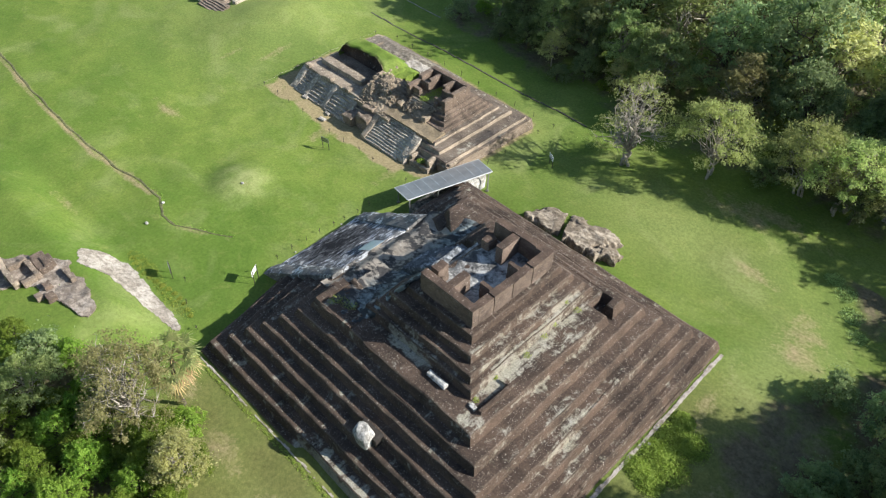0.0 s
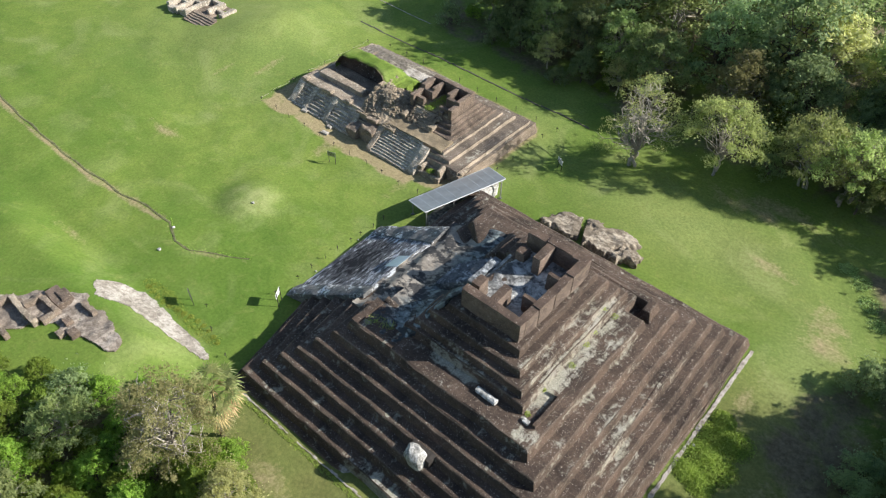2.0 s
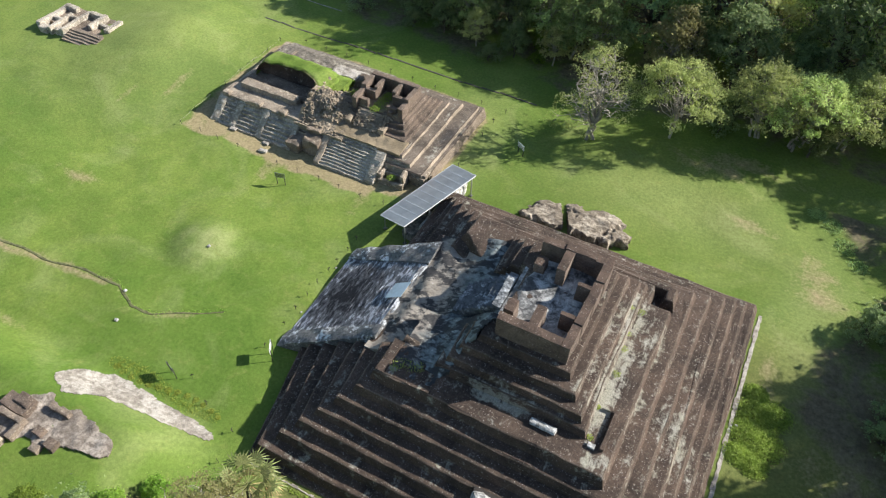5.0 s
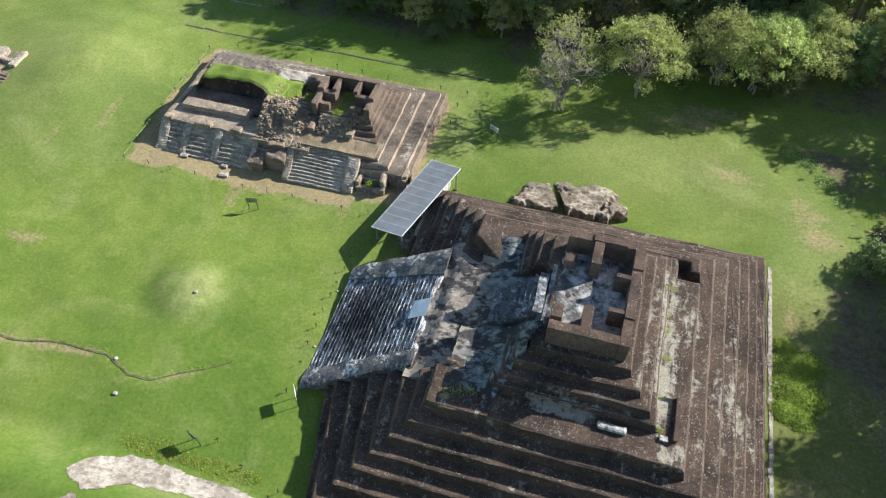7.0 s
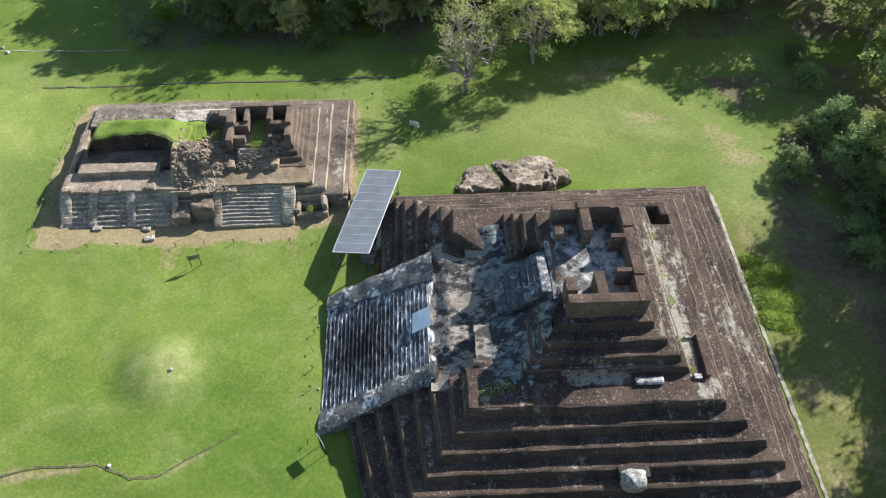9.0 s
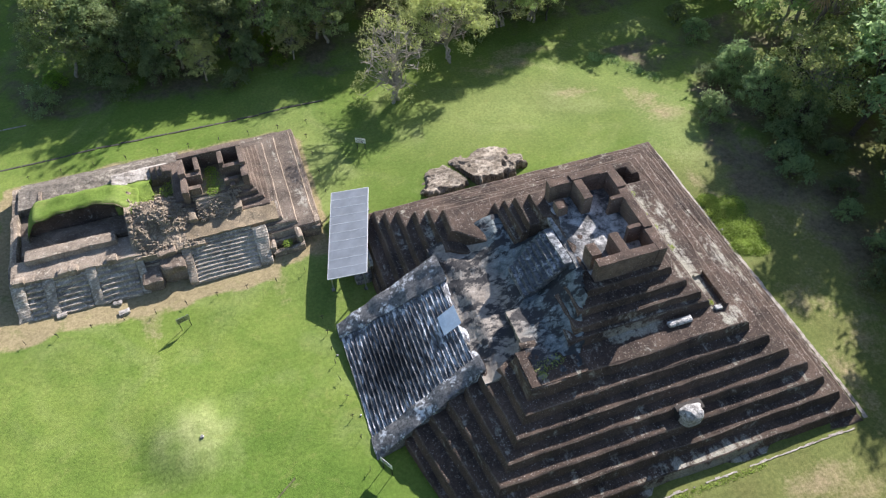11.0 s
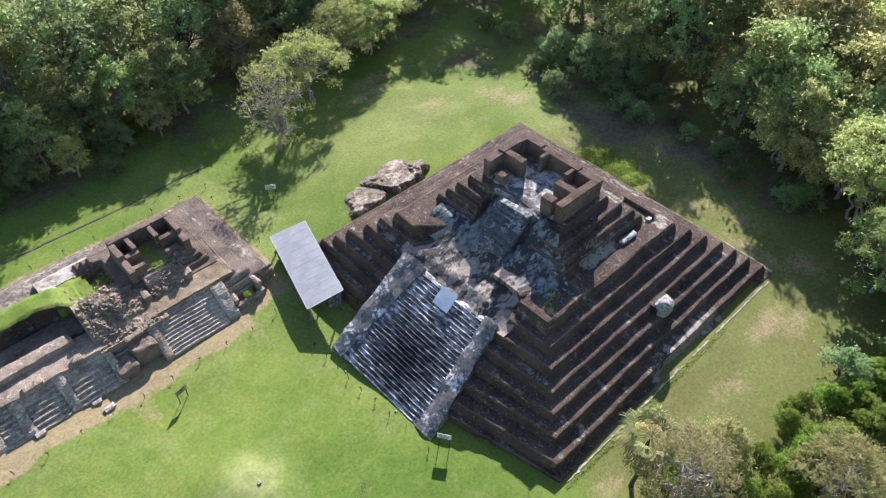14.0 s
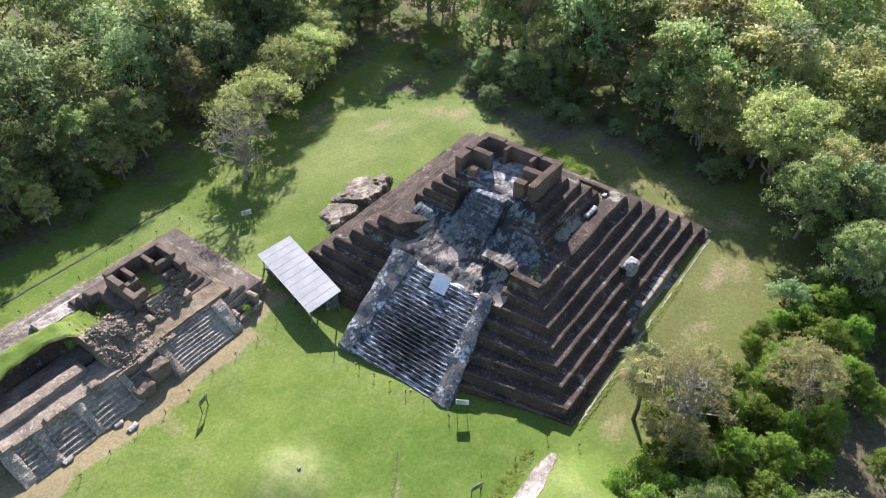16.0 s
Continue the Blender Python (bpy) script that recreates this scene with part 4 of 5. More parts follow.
def build_stakes():
    def stake(x, y, h):
        z = ground_z(x, y) - 0.1
        st = thing("fence_stake", "thin dark wooden fence stake in the grass", "stake", (x, y, z), "fence stakes")
        part("shaft", rough_box(-0.022, 0.022, -0.022, 0.022, 0, h, 0.3, 0.02, 0.005), M_POST, st)
        part("crossbar", rough_box(-0.16, 0.16, -0.02, 0.02, h * 0.72, h * 0.80, 0.2, 0.02, 0.004), M_POST, st)
        return st
    first = stake(-20.3, 6.6, 0.75)
    spots = [(-20.25, 5.0), (-20.3, 3.3), (-20.3, 1.9), (-20.3, 0.1), (-20.25, -1.6), (-20.2, -3.4), (-20.05, -5.2), (-20.1, -7.9), (-17.2, -15.5), (-16.5, -18.0), (-20.5, -14.6), (-23.2, -13.2)]
    spots += [(-46.6 + 2.6 * k, 12.0 + 0.12 * math.sin(k * 2)) for k in range(11)] + [(-46.8, 14.6 + 2.7 * k) for k in range(7)] + [(-44.0 + 3.1 * k, 32.3) for k in range(10)] + [(-16.6, 18 + 3.0 * k) for k in range(5)]
    for k, (x, y) in enumerate(spots):
        copy_thing(first, pose(x, y, ground_z(x, y) - 0.1, 4 * math.sin(k * 1.7), 5 * math.cos(k * 2.3), 37 * k))
    peg = boulder("marker_stone", "small pale marker stone set in the lawn", "stone", (-32.4, -11.9, ground_z(-32.4, -11.9) + 0.05), (0.17, 0.15, 0.12), 4, M_WHITE, cuts=2)
    tagged(peg, group="marker stones")
    for x, y, s in ((-34.0, -9.2, 0.9), (-31.1, -1.6, 0.9), (-20.0, 2.6, 0.5), (16.4, 3.2, 0.9), (-19.6, -3.4, 0.5), (-58.6, 41.8, 1.1), (-57.8, 40.9, 1.3)):
        copy_thing(peg, pose(x, y, ground_z(x, y) + 0.06, 0, 0, x * 50) @ Matrix.Scale(s, 4))


build_stakes()


# ---- second temple ----
def loose_rubble(parent, areas, height, count, seed, mat, small=0.07, big=0.22):
    """Broken bricks strewn over a slope, too many to pick apart, as one mesh."""
    rs = random.Random(seed)
    verts, faces = [], []
    for k in range(count):
        x0, x1, y0, y1 = areas[k % len(areas)]
        x, y = rs.uniform(x0, x1), rs.uniform(y0, y1)
        if noise.noise(Vector((x * 0.6, y * 0.6, seed))) < -0.15:
            continue
        s = small + (big - small) * rs.random() ** 2.5
        m = Matrix.Translation((x, y, height(x, y) + s * 0.25)) @ Euler((rs.uniform(-0.5, 0.5), rs.uniform(-0.5, 0.5), rs.uniform(0, 6.3))).to_matrix().to_4x4()
        b = len(verts)
        for c in ((-1, -1, -1), (1, -1, -1), (1, 1, -1), (-1, 1, -1), (-1, -1, 1), (1, -1, 1), (1, 1, 1), (-1, 1, 1)):
            verts.append(m @ Vector((c[0] * s * rs.uniform(0.7, 1.3), c[1] * s * rs.uniform(0.5, 0.9), c[2] * s * rs.uniform(0.35, 0.6))))
        faces += [tuple(b + i for i in f) for f in ((0, 3, 2, 1), (4, 5, 6, 7), (0, 1, 5, 4), (1, 2, 6, 5), (2, 3, 7, 6), (3, 0, 4, 7))]
    ob = from_arrays("loose_bricks", verts, faces, mat, parent)
    return tagged(ob, "strewn broken bricks and rubble", kind="stuff")


def build_second_temple():
    t2 = thing("temple_platform", "long ruined brick temple platform with stairs and a grassy mound", "ruin")
    G = -1.3
    def block(name, x0, x1, y0, y1, z0, z1, m=M_RUIN, jit=0.07, step=0.35, r=0.06, label=""):
        return part(name, rough_box(x0, x1, y0, y1, z0, z1, step, jit, r), m, t2, label)
    terrace_parts(t2, [(-44.6, 17.0), (-18.0, 17.0), (-18.0, 30.3), (-44.6, 30.3)], -0.1, -1.8, 0.3, 31, riser=M_RUIND, tread=M_STAGE)
    # east body, stage by stage; the upper ones break off towards the mound
    stages = [(-34.0, -18.5, 16.2, 29.7, 0.30, M_STAGE), (-34.0, -20.1, 16.75, 28.8, 0.75, M_STAGE), (-33.6, -21.3, 17.2, 27.9, 1.08, M_STAGE)]
    for n, (w, e, s, nn, z, m) in enumerate(stages):
        terrace_parts(t2, [(w, s), (e, s), (e, nn), (w, nn)], z, z - 0.95, 0.22, 40 + n, jit=0.06, riser=M_RUIN, tread=m)
    upper = [(-21.9, 19.0, 27.4, 1.45), (-22.4, 19.7, 26.9, 1.85), (-22.8, 20.2, 26.5, 2.25), (-23.15, 20.6, 26.0, 2.65)]
    for n, (e, s, nn, z) in enumerate(upper):
        terrace_parts(t2, [(-30.0, s), (e, s), (e, nn), (-32.6 + 0.55 * n, nn), (-32.4 + 0.55 * n, 25.1), (-30.0, 24.9)], z, z - 0.75, 0.2, 50 + n, jit=0.07, riser=M_RUINR, tread=M_RUINR)
    # temple rooms on its top
    def wall(x0, x1, y0, y1, z1, m=M_RUINR):
        block("wall", x0, x1, y0, y1, 2.2, z1, m, 0.04, 0.2, 0.02)
    wall(-29.1, -23.3, 24.3, 24.95, 4.35)
    wall(-23.75, -23.2, 22.0, 24.3, 4.3)
    wall(-23.8, -23.2, 20.7, 22.0, 3.9)
    wall(-29.2, -28.6, 22.3, 24.3, 4.25)
    wall(-29.2, -28.6, 20.3, 22.3, 3.8)
    wall(-27.75, -27.3, 22.5, 24.3, 4.2)
    wall(-25.55, -25.1, 22.6, 24.3, 4.25)
    wall(-28.6, -27.3, 22.1, 22.6, 3.9)
    wall(-25.3, -23.75, 22.2, 22.65, 3.95)
    wall(-28.6, -27.5, 20.8, 21.3, 3.5)
    wall(-25.4, -24.2, 21.1, 21.5, 3.35)
    wall(-25.0, -24.5, 20.6, 21.1, 3.1)
    part("room_floor", sheet(-28.7, -23.7, 20.7, 24.4, 0.2, lambda x, y: 2.70 + 0.15 * noise.noise(Vector((x, y, 2)) * 1.4), 0.3), M_DIRT, t2)
    part("earth_strip", sheet(-29.8, -21.6, 17.1, 19.2, 0.14, lambda x, y: 1.16 + 0.16 * ss(17.4, 19.0, y) + 0.10 * noise.noise(Vector((x, y, 4)) * 1.1), 0.4), M_DIRT, t2, "bare trodden earth above the stair")
    # main flight and its sides
    n = 11
    for k in range(n):
        y = 13.6 + 3.3 * k / n
        z = -1.2 + 2.15 * (k + 1) / n
        block("step", -29.7, -24.15, y + 0.35, y + 0.95, z - 0.6, z, M_RUINP, 0.035, 0.22, 0.02)
    def ramp(x0, x1, y0, y1, z0, z1, m):
        part("side_ramp", rough_box(x0, x1, y0, y1, -1.4, 0, 0.3, 0.09, 0.05, lambda x, y, z: (x, y, z0 + (z1 - z0) * (y - y0) / (y1 - y0) + z)), m, t2)
    ramp(-24.15, -22.9, 14.0, 16.9, -0.85, 1.15, M_RUINP)
    ramp(-30.5, -29.65, 14.0, 17.1, -0.85, 1.2, M_RUIN)
    block("broken_wall", -32.5, -30.4, 15.0, 17.2, -1.6, 0.35, M_RUIND, 0.16, 0.2, 0.05)
    block("broken_wall", -32.4, -30.8, 16.2, 17.5, 0.0, 1.1, M_RUIND, 0.16, 0.2, 0.05)
    block("broken_wall", -34.2, -32.5, 14.4, 17.3, -1.6, 0.0, M_RUIND, 0.13, 0.22, 0.05)
    # rubble slope between the flights
    def slope(x, y):
        z = 1.0 + 1.75 * ss(16.8, 20.0, y) * (1 - ss(-31.4, -28.4, x)) + 0.75 * ss(18.4, 20.2, y) * ss(-31, -29, x)
        z -= 1.1 * ss(21.2, 23.0, y) * ss(-34, -33, x)
        return z + 0.30 * noise.noise(Vector((x * 0.7, y * 0.7, 3))) + 0.14 * noise.noise(Vector((x * 2.4, y * 2.4, 7))) + 0.07 * noise.noise(Vector((x * 6, y * 6, 1)))
    part("rubble_slope", sheet(-34.4, -28.3, 16.5, 23.2, 0.11, slope, 1.2), M_RUBBLE, t2, "tumbled brown brick rubble slope")
    loose_rubble(t2, [(-34.2, -29.0, 16.8, 22.4), (-34.2, -28.6, 17.0, 21.0)], slope, 2600, 21, M_RUBBLE, 0.05, 0.19)
    for k in range(6):
        block("upper_step", -28.3, -25.4, 18.75 + 0.30 * k, 19.4 + 0.30 * k, 0.9, 1.42 + 0.21 * k, M_RUIN, 0.06, 0.2, 0.03)
    block("broken_wall", -25.3, -24.5, 18.8, 20.3, 0.9, 1.95, M_RUBBLE, 0.10, 0.18, 0.03)
    block("broken_wall", -29.2, -28.5, 18.8, 20.2, 0.9, 1.9, M_RUBBLE, 0.10, 0.18, 0.03)
    loose_rubble(t2, [(-28.4, -24.2, 18.6, 20.5)], lambda x, y: 1.35 + 0.62 * (y - 18.6), 500, 23, M_RUBBLE, 0.05, 0.15)
    # small tank rooms at the south-east corner
    for x0, x1, y0, y1, z1 in ((-22.9, -20.2, 16.5, 16.9, 0.45), (-22.9, -22.4, 14.9, 16.6, -0.05), (-22.8, -19.9, 14.6, 15.1, -0.55), (-20.5, -19.9, 15.0, 16.8, 0.3), (-22.5, -20.4, 15.7, 16.0, -0.25), (-19.8, -18.1, 16.0, 16.5, -0.1), (-18.8, -18.1, 16.3, 18.0, 0.2)):
        block("tank_wall", x0, x1, y0, y1, -1.8, z1, M_RUIN, 0.09, 0.3, 0.06)
    # west wing: flights between blocks, a bench, a scooped grass mound
    for a, b in ((-43.4, -42.0), (-41.1, -38.5), (-37.6, -34.4)):
        for k in range(7):
            y = 14.3 + 2.7 * k / 7
            z = -1.2 + 1.95 * (k + 1) / 7
            block("step", a, b, y, y + 0.6, z - 0.7, z, M_RUINP, 0.035, 0.25, 0.02)
    for x0, x1 in ((-44.6, -43.4), (-42.05, -41.05), (-38.5, -37.55), (-34.4, -33.7)):
        ramp(x0, x1, 14.3, 17.0, -0.95, 1.1, M_RUINP)
    for x0 in (-44.2, -40.6, -39.9, -36.6):
        block("block", x0, x0 + 0.95, 16.7, 17.5, 0.6, 1.42, M_RUIN, 0.05, 0.3)
    block("terrace", -44.5, -33.6, 16.8, 19.6, -1.6, 1.12, M_RUIN, 0.08, 0.4)
    block("bench", -43.2, -35.6, 18.7, 20.0, 0.6, 1.72, M_RUIN, 0.07, 0.4)
    block("terrace", -43.6, -34.2, 19.8, 22.2, -1.0, 1.35, M_RUIND, 0.06, 0.4)
    block("side_wall", -44.9, -44.2, 17.5, 29.8, -1.6, 0.55, M_RUIN, 0.10, 0.4)
    part("pavement_strip", sheet(-44.2, -29.5, 26.3, 30.2, 0.3, lambda x, y: 0.75 + 0.10 * noise.noise(Vector((x, y, 2))) - 0.5 * ss(28.8, 30.2, y), 1.2), M_PAVE, t2, "grey worn mortar pavement")
    for k in range(4):
        block("step", -44.0 + 0.5 * k, -43.6 + 0.5 * k, 26.6, 28.2, -0.6, 0.3 + 0.22 * k, M_RUIND, 0.08, 0.3)
    def rim(x):
        return 21.5 + 0.75 * math.sin((x + 42) / 7.6 * math.pi) + 0.2 * noise.noise(Vector((x, 3, 1)) * 1.2)
    def mound(x, y):
        return 3.25 + 0.15 * math.sin((x + 42.5) / 8.5 * math.pi) - 2.3 * ss(23.6, 26.8, y) - 1.7 * ss(-41.6, -43.3, x) - 0.7 * ss(-35.2, -33.4, x) + 0.2 * noise.noise(Vector((x, y, 5)) * 0.7)
    def warped(nu, nv, place):
        bm = bmesh.new()
        g = [[bm.verts.new(place(i / nu, j / nv)) for j in range(nv + 1)] for i in range(nu + 1)]
        for i in range(nu):
            for j in range(nv):
                bm.faces.new((g[i][j], g[i + 1][j], g[i + 1][j + 1], g[i][j + 1]))
        return bm
    def face(u, v):
        x = -42.9 + 9.6 * u
        y = rim(x) + 0.9 * math.sin(v * math.pi) ** 0.7 - 0.1 + 0.18 * noise.noise(Vector((x * 1.2, v * 3, 4)))
        return (x + 0.1 * noise.noise(Vector((x, v * 4, 9))), y, 0.9 + (mound(x, rim(x)) - 0.95) * v)
    # dark brick stands in for the shade under the overhang
    part("mound_face", warped(60, 12, face), M_BRICK, t2, "hollowed earth face with its shade painted dark")
    def cap(u, v):
        x = -43.3 + 10.6 * u
        f = rim(x) - 0.12
        y = f + (26.9 - f + 0.5 * noise.noise(Vector((x * 0.6, 2, 3)))) * v
        return (x, y, mound(x, y) + 0.04 - 0.22 * max(0, 0.06 - v) / 0.06 - 2.2 * ss(0.93, 1.0, v) - 1.6 * ss(0.06, 0.0, u) - 1.2 * ss(0.95, 1.0, u))
    ob = part("grass_cap", warped(60, 40, cap), M_LAWN, t2, "bright grass growing on the mound")
    ob.data.polygons.foreach_set("use_smooth", [True] * len(ob.data.polygons))
    # turf and pale path between the mound and the rooms
    ob = part("grass_cap", sheet(-35.2, -31.6, 22.0, 26.2, 0.2, lambda x, y: 2.35 - 1.0 * ss(24.0, 26.2, y) + 0.18 * noise.noise(Vector((x, y, 8))) , 1.0, lambda x, y: x < -31.9 + 0.8 * noise.noise(Vector((y, 2, 2)))), M_LAWN, t2, "grass between the mound and the rooms")
    part("path_slab", sheet(-35.6, -30.6, 25.2, 28.0, 0.2, lambda x, y: 1.55 + 0.08 * noise.noise(Vector((x, y, 3)) * 2) - 0.5 * ss(27.2, 28, y), 1.0, lambda x, y: y > 25.6 + 0.5 * noise.noise(Vector((x, 7, 2)))), M_SLAB, t2, "pale worn mortar path")
    for k, (x, y, s) in enumerate(((-41.1, 14.2, 0.45), (-36.6, 14.1, 0.42), (-36.1, 12.9, 0.5))):
        b = part("loose_slab", rough_box(-s, s, -s * 0.55, s * 0.55, -0.15, 0.16, 0.25, 0.05, 0.05), M_SLAB)
        b.location = (x, y, ground_z(x, y) + 0.12)
        b.rotation_euler = (0, 0, (0.05, -0.2, 0.1)[k])
        tagged(b, "flat pale stone slab lying on bare earth", "slab", "loose slabs")


build_second_temple()


def build_drain():
    # kerb stones coloured dark to paint the shaded line of the drain
    dr = thing("drain_kerb", "long drain kerb crossing the lawn, coloured dark as ditch shade", "kerb")
    n = 16
    for k in range(n):
        x0, x1 = -52 + 38.5 * k / n, -52 + 38.5 * (k + 1) / n - 0.02
        y = 34.5 + 1.1 * k / n + 0.1 * math.sin(k)
        part("kerb_stone", rough_box(x0, x1, y - 0.14, y + 0.14, -0.3, 0.09, 0.5, 0.03, 0.04, lambda u, v, w: (u, v, ground_z(u, v) + w)), M_KERB, dr)


build_drain()


def build_field_drain():
    dr = thing("field_drain", "low mossy stone drain edge across the far lawn", "kerb")
    for k in range(9):
        x0 = -66 + 2.4 * k
        part("kerb_stone", rough_box(x0, x0 + 2.38, 41.15, 41.38, -0.3, 0.08, 0.6, 0.03, 0.04, lambda u, v, w: (u, v, ground_z(u, v) + w)), M_SLAB, dr)


build_field_drain()


def build_ropes():
    """Thin pale ropes strung from stake to stake round the second temple."""
    def strung(label, line):
        verts, faces = [], []
        for (ax, ay), (bx, by) in zip(line, line[1:]):
            a, b = Vector((ax, ay, ground_z(ax, ay) + 0.55)), Vector((bx, by, ground_z(bx, by) + 0.55))
            tube(verts, faces, [a.lerp(b, t / 6) - Vector((0, 0, 0.16 * math.sin(t / 6 * math.pi))) for t in range(7)], [0.010] * 7, 3)
        tagged(from_arrays("boundary_rope", verts, faces, M_ROPE), label, "rope", "boundary ropes")
    strung("thin pale rope strung between stakes beside the temple platform", [(-46.6, 12.0)] + [(-46.8, 14.6 + 2.7 * k) for k in range(7)])


def ditch_points():
    pts = []
    for (ax, ay), (bx, by) in zip(DITCH, DITCH[1:]):
        n = max(2, round(math.hypot(bx - ax, by - ay) / 0.35))
        pts += [(ax + (bx - ax) * k / n, ay + (by - ay) * k / n) for k in range(n)]
    return pts


def build_ditch():
    """The dry ditch across the lawn, a wandering strip of dark soil and moss between low banks."""
    pts = ditch_points()
    verts, faces = [], []
    for k, (x, y) in enumerate(pts):
        x += 0.25 * noise.noise(Vector((k * 0.12, 1, 1)))
        y += 0.35 * noise.noise(Vector((k * 0.10, 5, 2)))
        w = 0.17 + 0.12 * noise.noise(Vector((k * 0.35, 9, 3)))
        for s in (-1, -0.5, 0.5, 1):
            q = (x + 0.3 * w * s, y + w * s)
            verts.append((*q, ground_z(*q) + (0.045 if abs(s) < 0.9 else -0.03)))
        if k:
            b = 4 * k
            faces += [(b - 4 + i, b + i, b + i + 1, b - 3 + i) for i in range(3)]
    tagged(from_arrays("ditch", verts, faces, M_MOSS), "narrow dark dry ditch winding across the lawn", "ditch", kind="structure")


build_ditch()


def build_lip():
    part("lip", rough_box(-8.5, -7.75, -8.85, -5.95, 5.7, 6.24, 0.3, 0.06, 0.04), M_TREAD, pyramid)
    part("lip", rough_box(-7.75, -4.2, -8.85, -8.45, 5.7, 6.18, 0.3, 0.06, 0.04), M_TREAD, pyramid)
    part("lip", rough_box(-7.9, -6.6, -5.9, -5.2, 5.5, 6.16, 0.3, 0.12, 0.06), M_EDGE, pyramid)


build_lip()


def build_apron():
    """Pale mortar footing that shows in places along the pyramid's foot."""
    def foot(x, y):
        return ground_z(x, y) + 0.05
    def keep_s(x, y):
        return abs(y + 16.9 + 0.08 * noise.noise(Vector((x, 0, 0)))) < 0.10 + 0.12 * noise.noise(Vector((x * 0.5, 2, 4)))
    part("footing", sheet(-14.5, 15.6, -17.6, -16.5, 0.09, foot, 0.12, keep_s), M_SLAB, pyramid, "pale mortar footing in the grass")
    def keep_e(x, y):
        return abs(x - 15.98 + 0.04 * noise.noise(Vector((0, y, 0)))) < 0.20 + 0.07 * noise.noise(Vector((2, y * 0.5, 7)))
    part("footing", sheet(15.5, 16.5, -16.5, 15.2, 0.09, foot, 0.12, keep_e), M_SLAB, pyramid, "pale mortar footing in the grass")


build_apron()


# ---- trees ----
def tube(verts, faces, pts, radii, sides=5):
    base = len(verts)
    for i, (p, r) in enumerate(zip(pts, radii)):
        q = pts[min(i + 1, len(pts) - 1)] - pts[max(i - 1, 0)]
        q = q.normalized() if q.length > 1e-6 else Vector((0, 0, 1))
        u = q.cross(Vector((0.3, 0.9, 0.2))).normalized()
        w = q.cross(u)
        for s in range(sides):
            a = 2 * math.pi * s / sides
            verts.append(p + (u * math.cos(a) + w * math.sin(a)) * r)
    for i in range(len(pts) - 1):
        for s in range(sides):
            t = (s + 1) % sides
            faces.append((base + i * sides + s, base + i * sides + t, base + (i + 1) * sides + t, base + (i + 1) * sides + s))


def limb(rng, a, b, bend, n=5):
    """A crooked line from a to b."""
    pts = []
    for i in range(n + 1):
        t = i / n
        p = a.lerp(b, t)
        k = math.sin(t * math.pi) * bend
        p += Vector((rng.uniform(-k, k), rng.uniform(-k, k), rng.uniform(0, k) + k * 0.4))
        pts.append(p)
    pts[0], pts[-1] = a.copy(), b.copy()
    return pts


def leaves(rng, centres, normals, size, droop=0.2):
    """One pointed leaf or leaf spray at each place: arrays of corners and faces."""
    n = len(centres)
    ax = rng.normal(size=(n, 3))
    ax[:, 2] -= droop
    nr = normals + rng.normal(size=(n, 3)) * 0.55
    nr /= np.linalg.norm(nr, axis=1)[:, None] + 1e-6
    ax -= nr * (ax * nr).sum(1)[:, None]
    ax /= np.linalg.norm(ax, axis=1)[:, None] + 1e-6
    sd = np.cross(nr, ax)
    ln = size * rng.uniform(0.6, 1.3, n)[:, None]
    wd = ln * rng.uniform(0.28, 0.48, n)[:, None]
    p0 = centres - ax * ln * 0.5 + sd * wd * 0.7
    p1 = centres - ax * ln * 0.35 - sd * wd
    p2 = centres + ax * ln * 0.6 - nr * ln * 0.12
    verts = np.stack([p0, p1, p2], 1).reshape(-1, 3)
    idx = np.arange(n)[:, None] * 3 + np.arange(3)[None]
    return verts, idx


def leaf_mesh(name, verts, idx):
    me = bpy.data.meshes.new(name)
    n = len(idx)
    me.vertices.add(len(verts))
    me.vertices.foreach_set("co", verts.astype(np.float32).ravel())
    me.loops.add(n * 3)
    me.loops.foreach_set("vertex_index", idx.astype(np.int32).ravel())
    me.polygons.add(n)
    me.polygons.foreach_set("loop_start", np.arange(0, n * 3, 3, dtype=np.int32))
    me.polygons.foreach_set("loop_total", np.full(n, 3, dtype=np.int32))
    me.update(calc_edges=True)
    return me


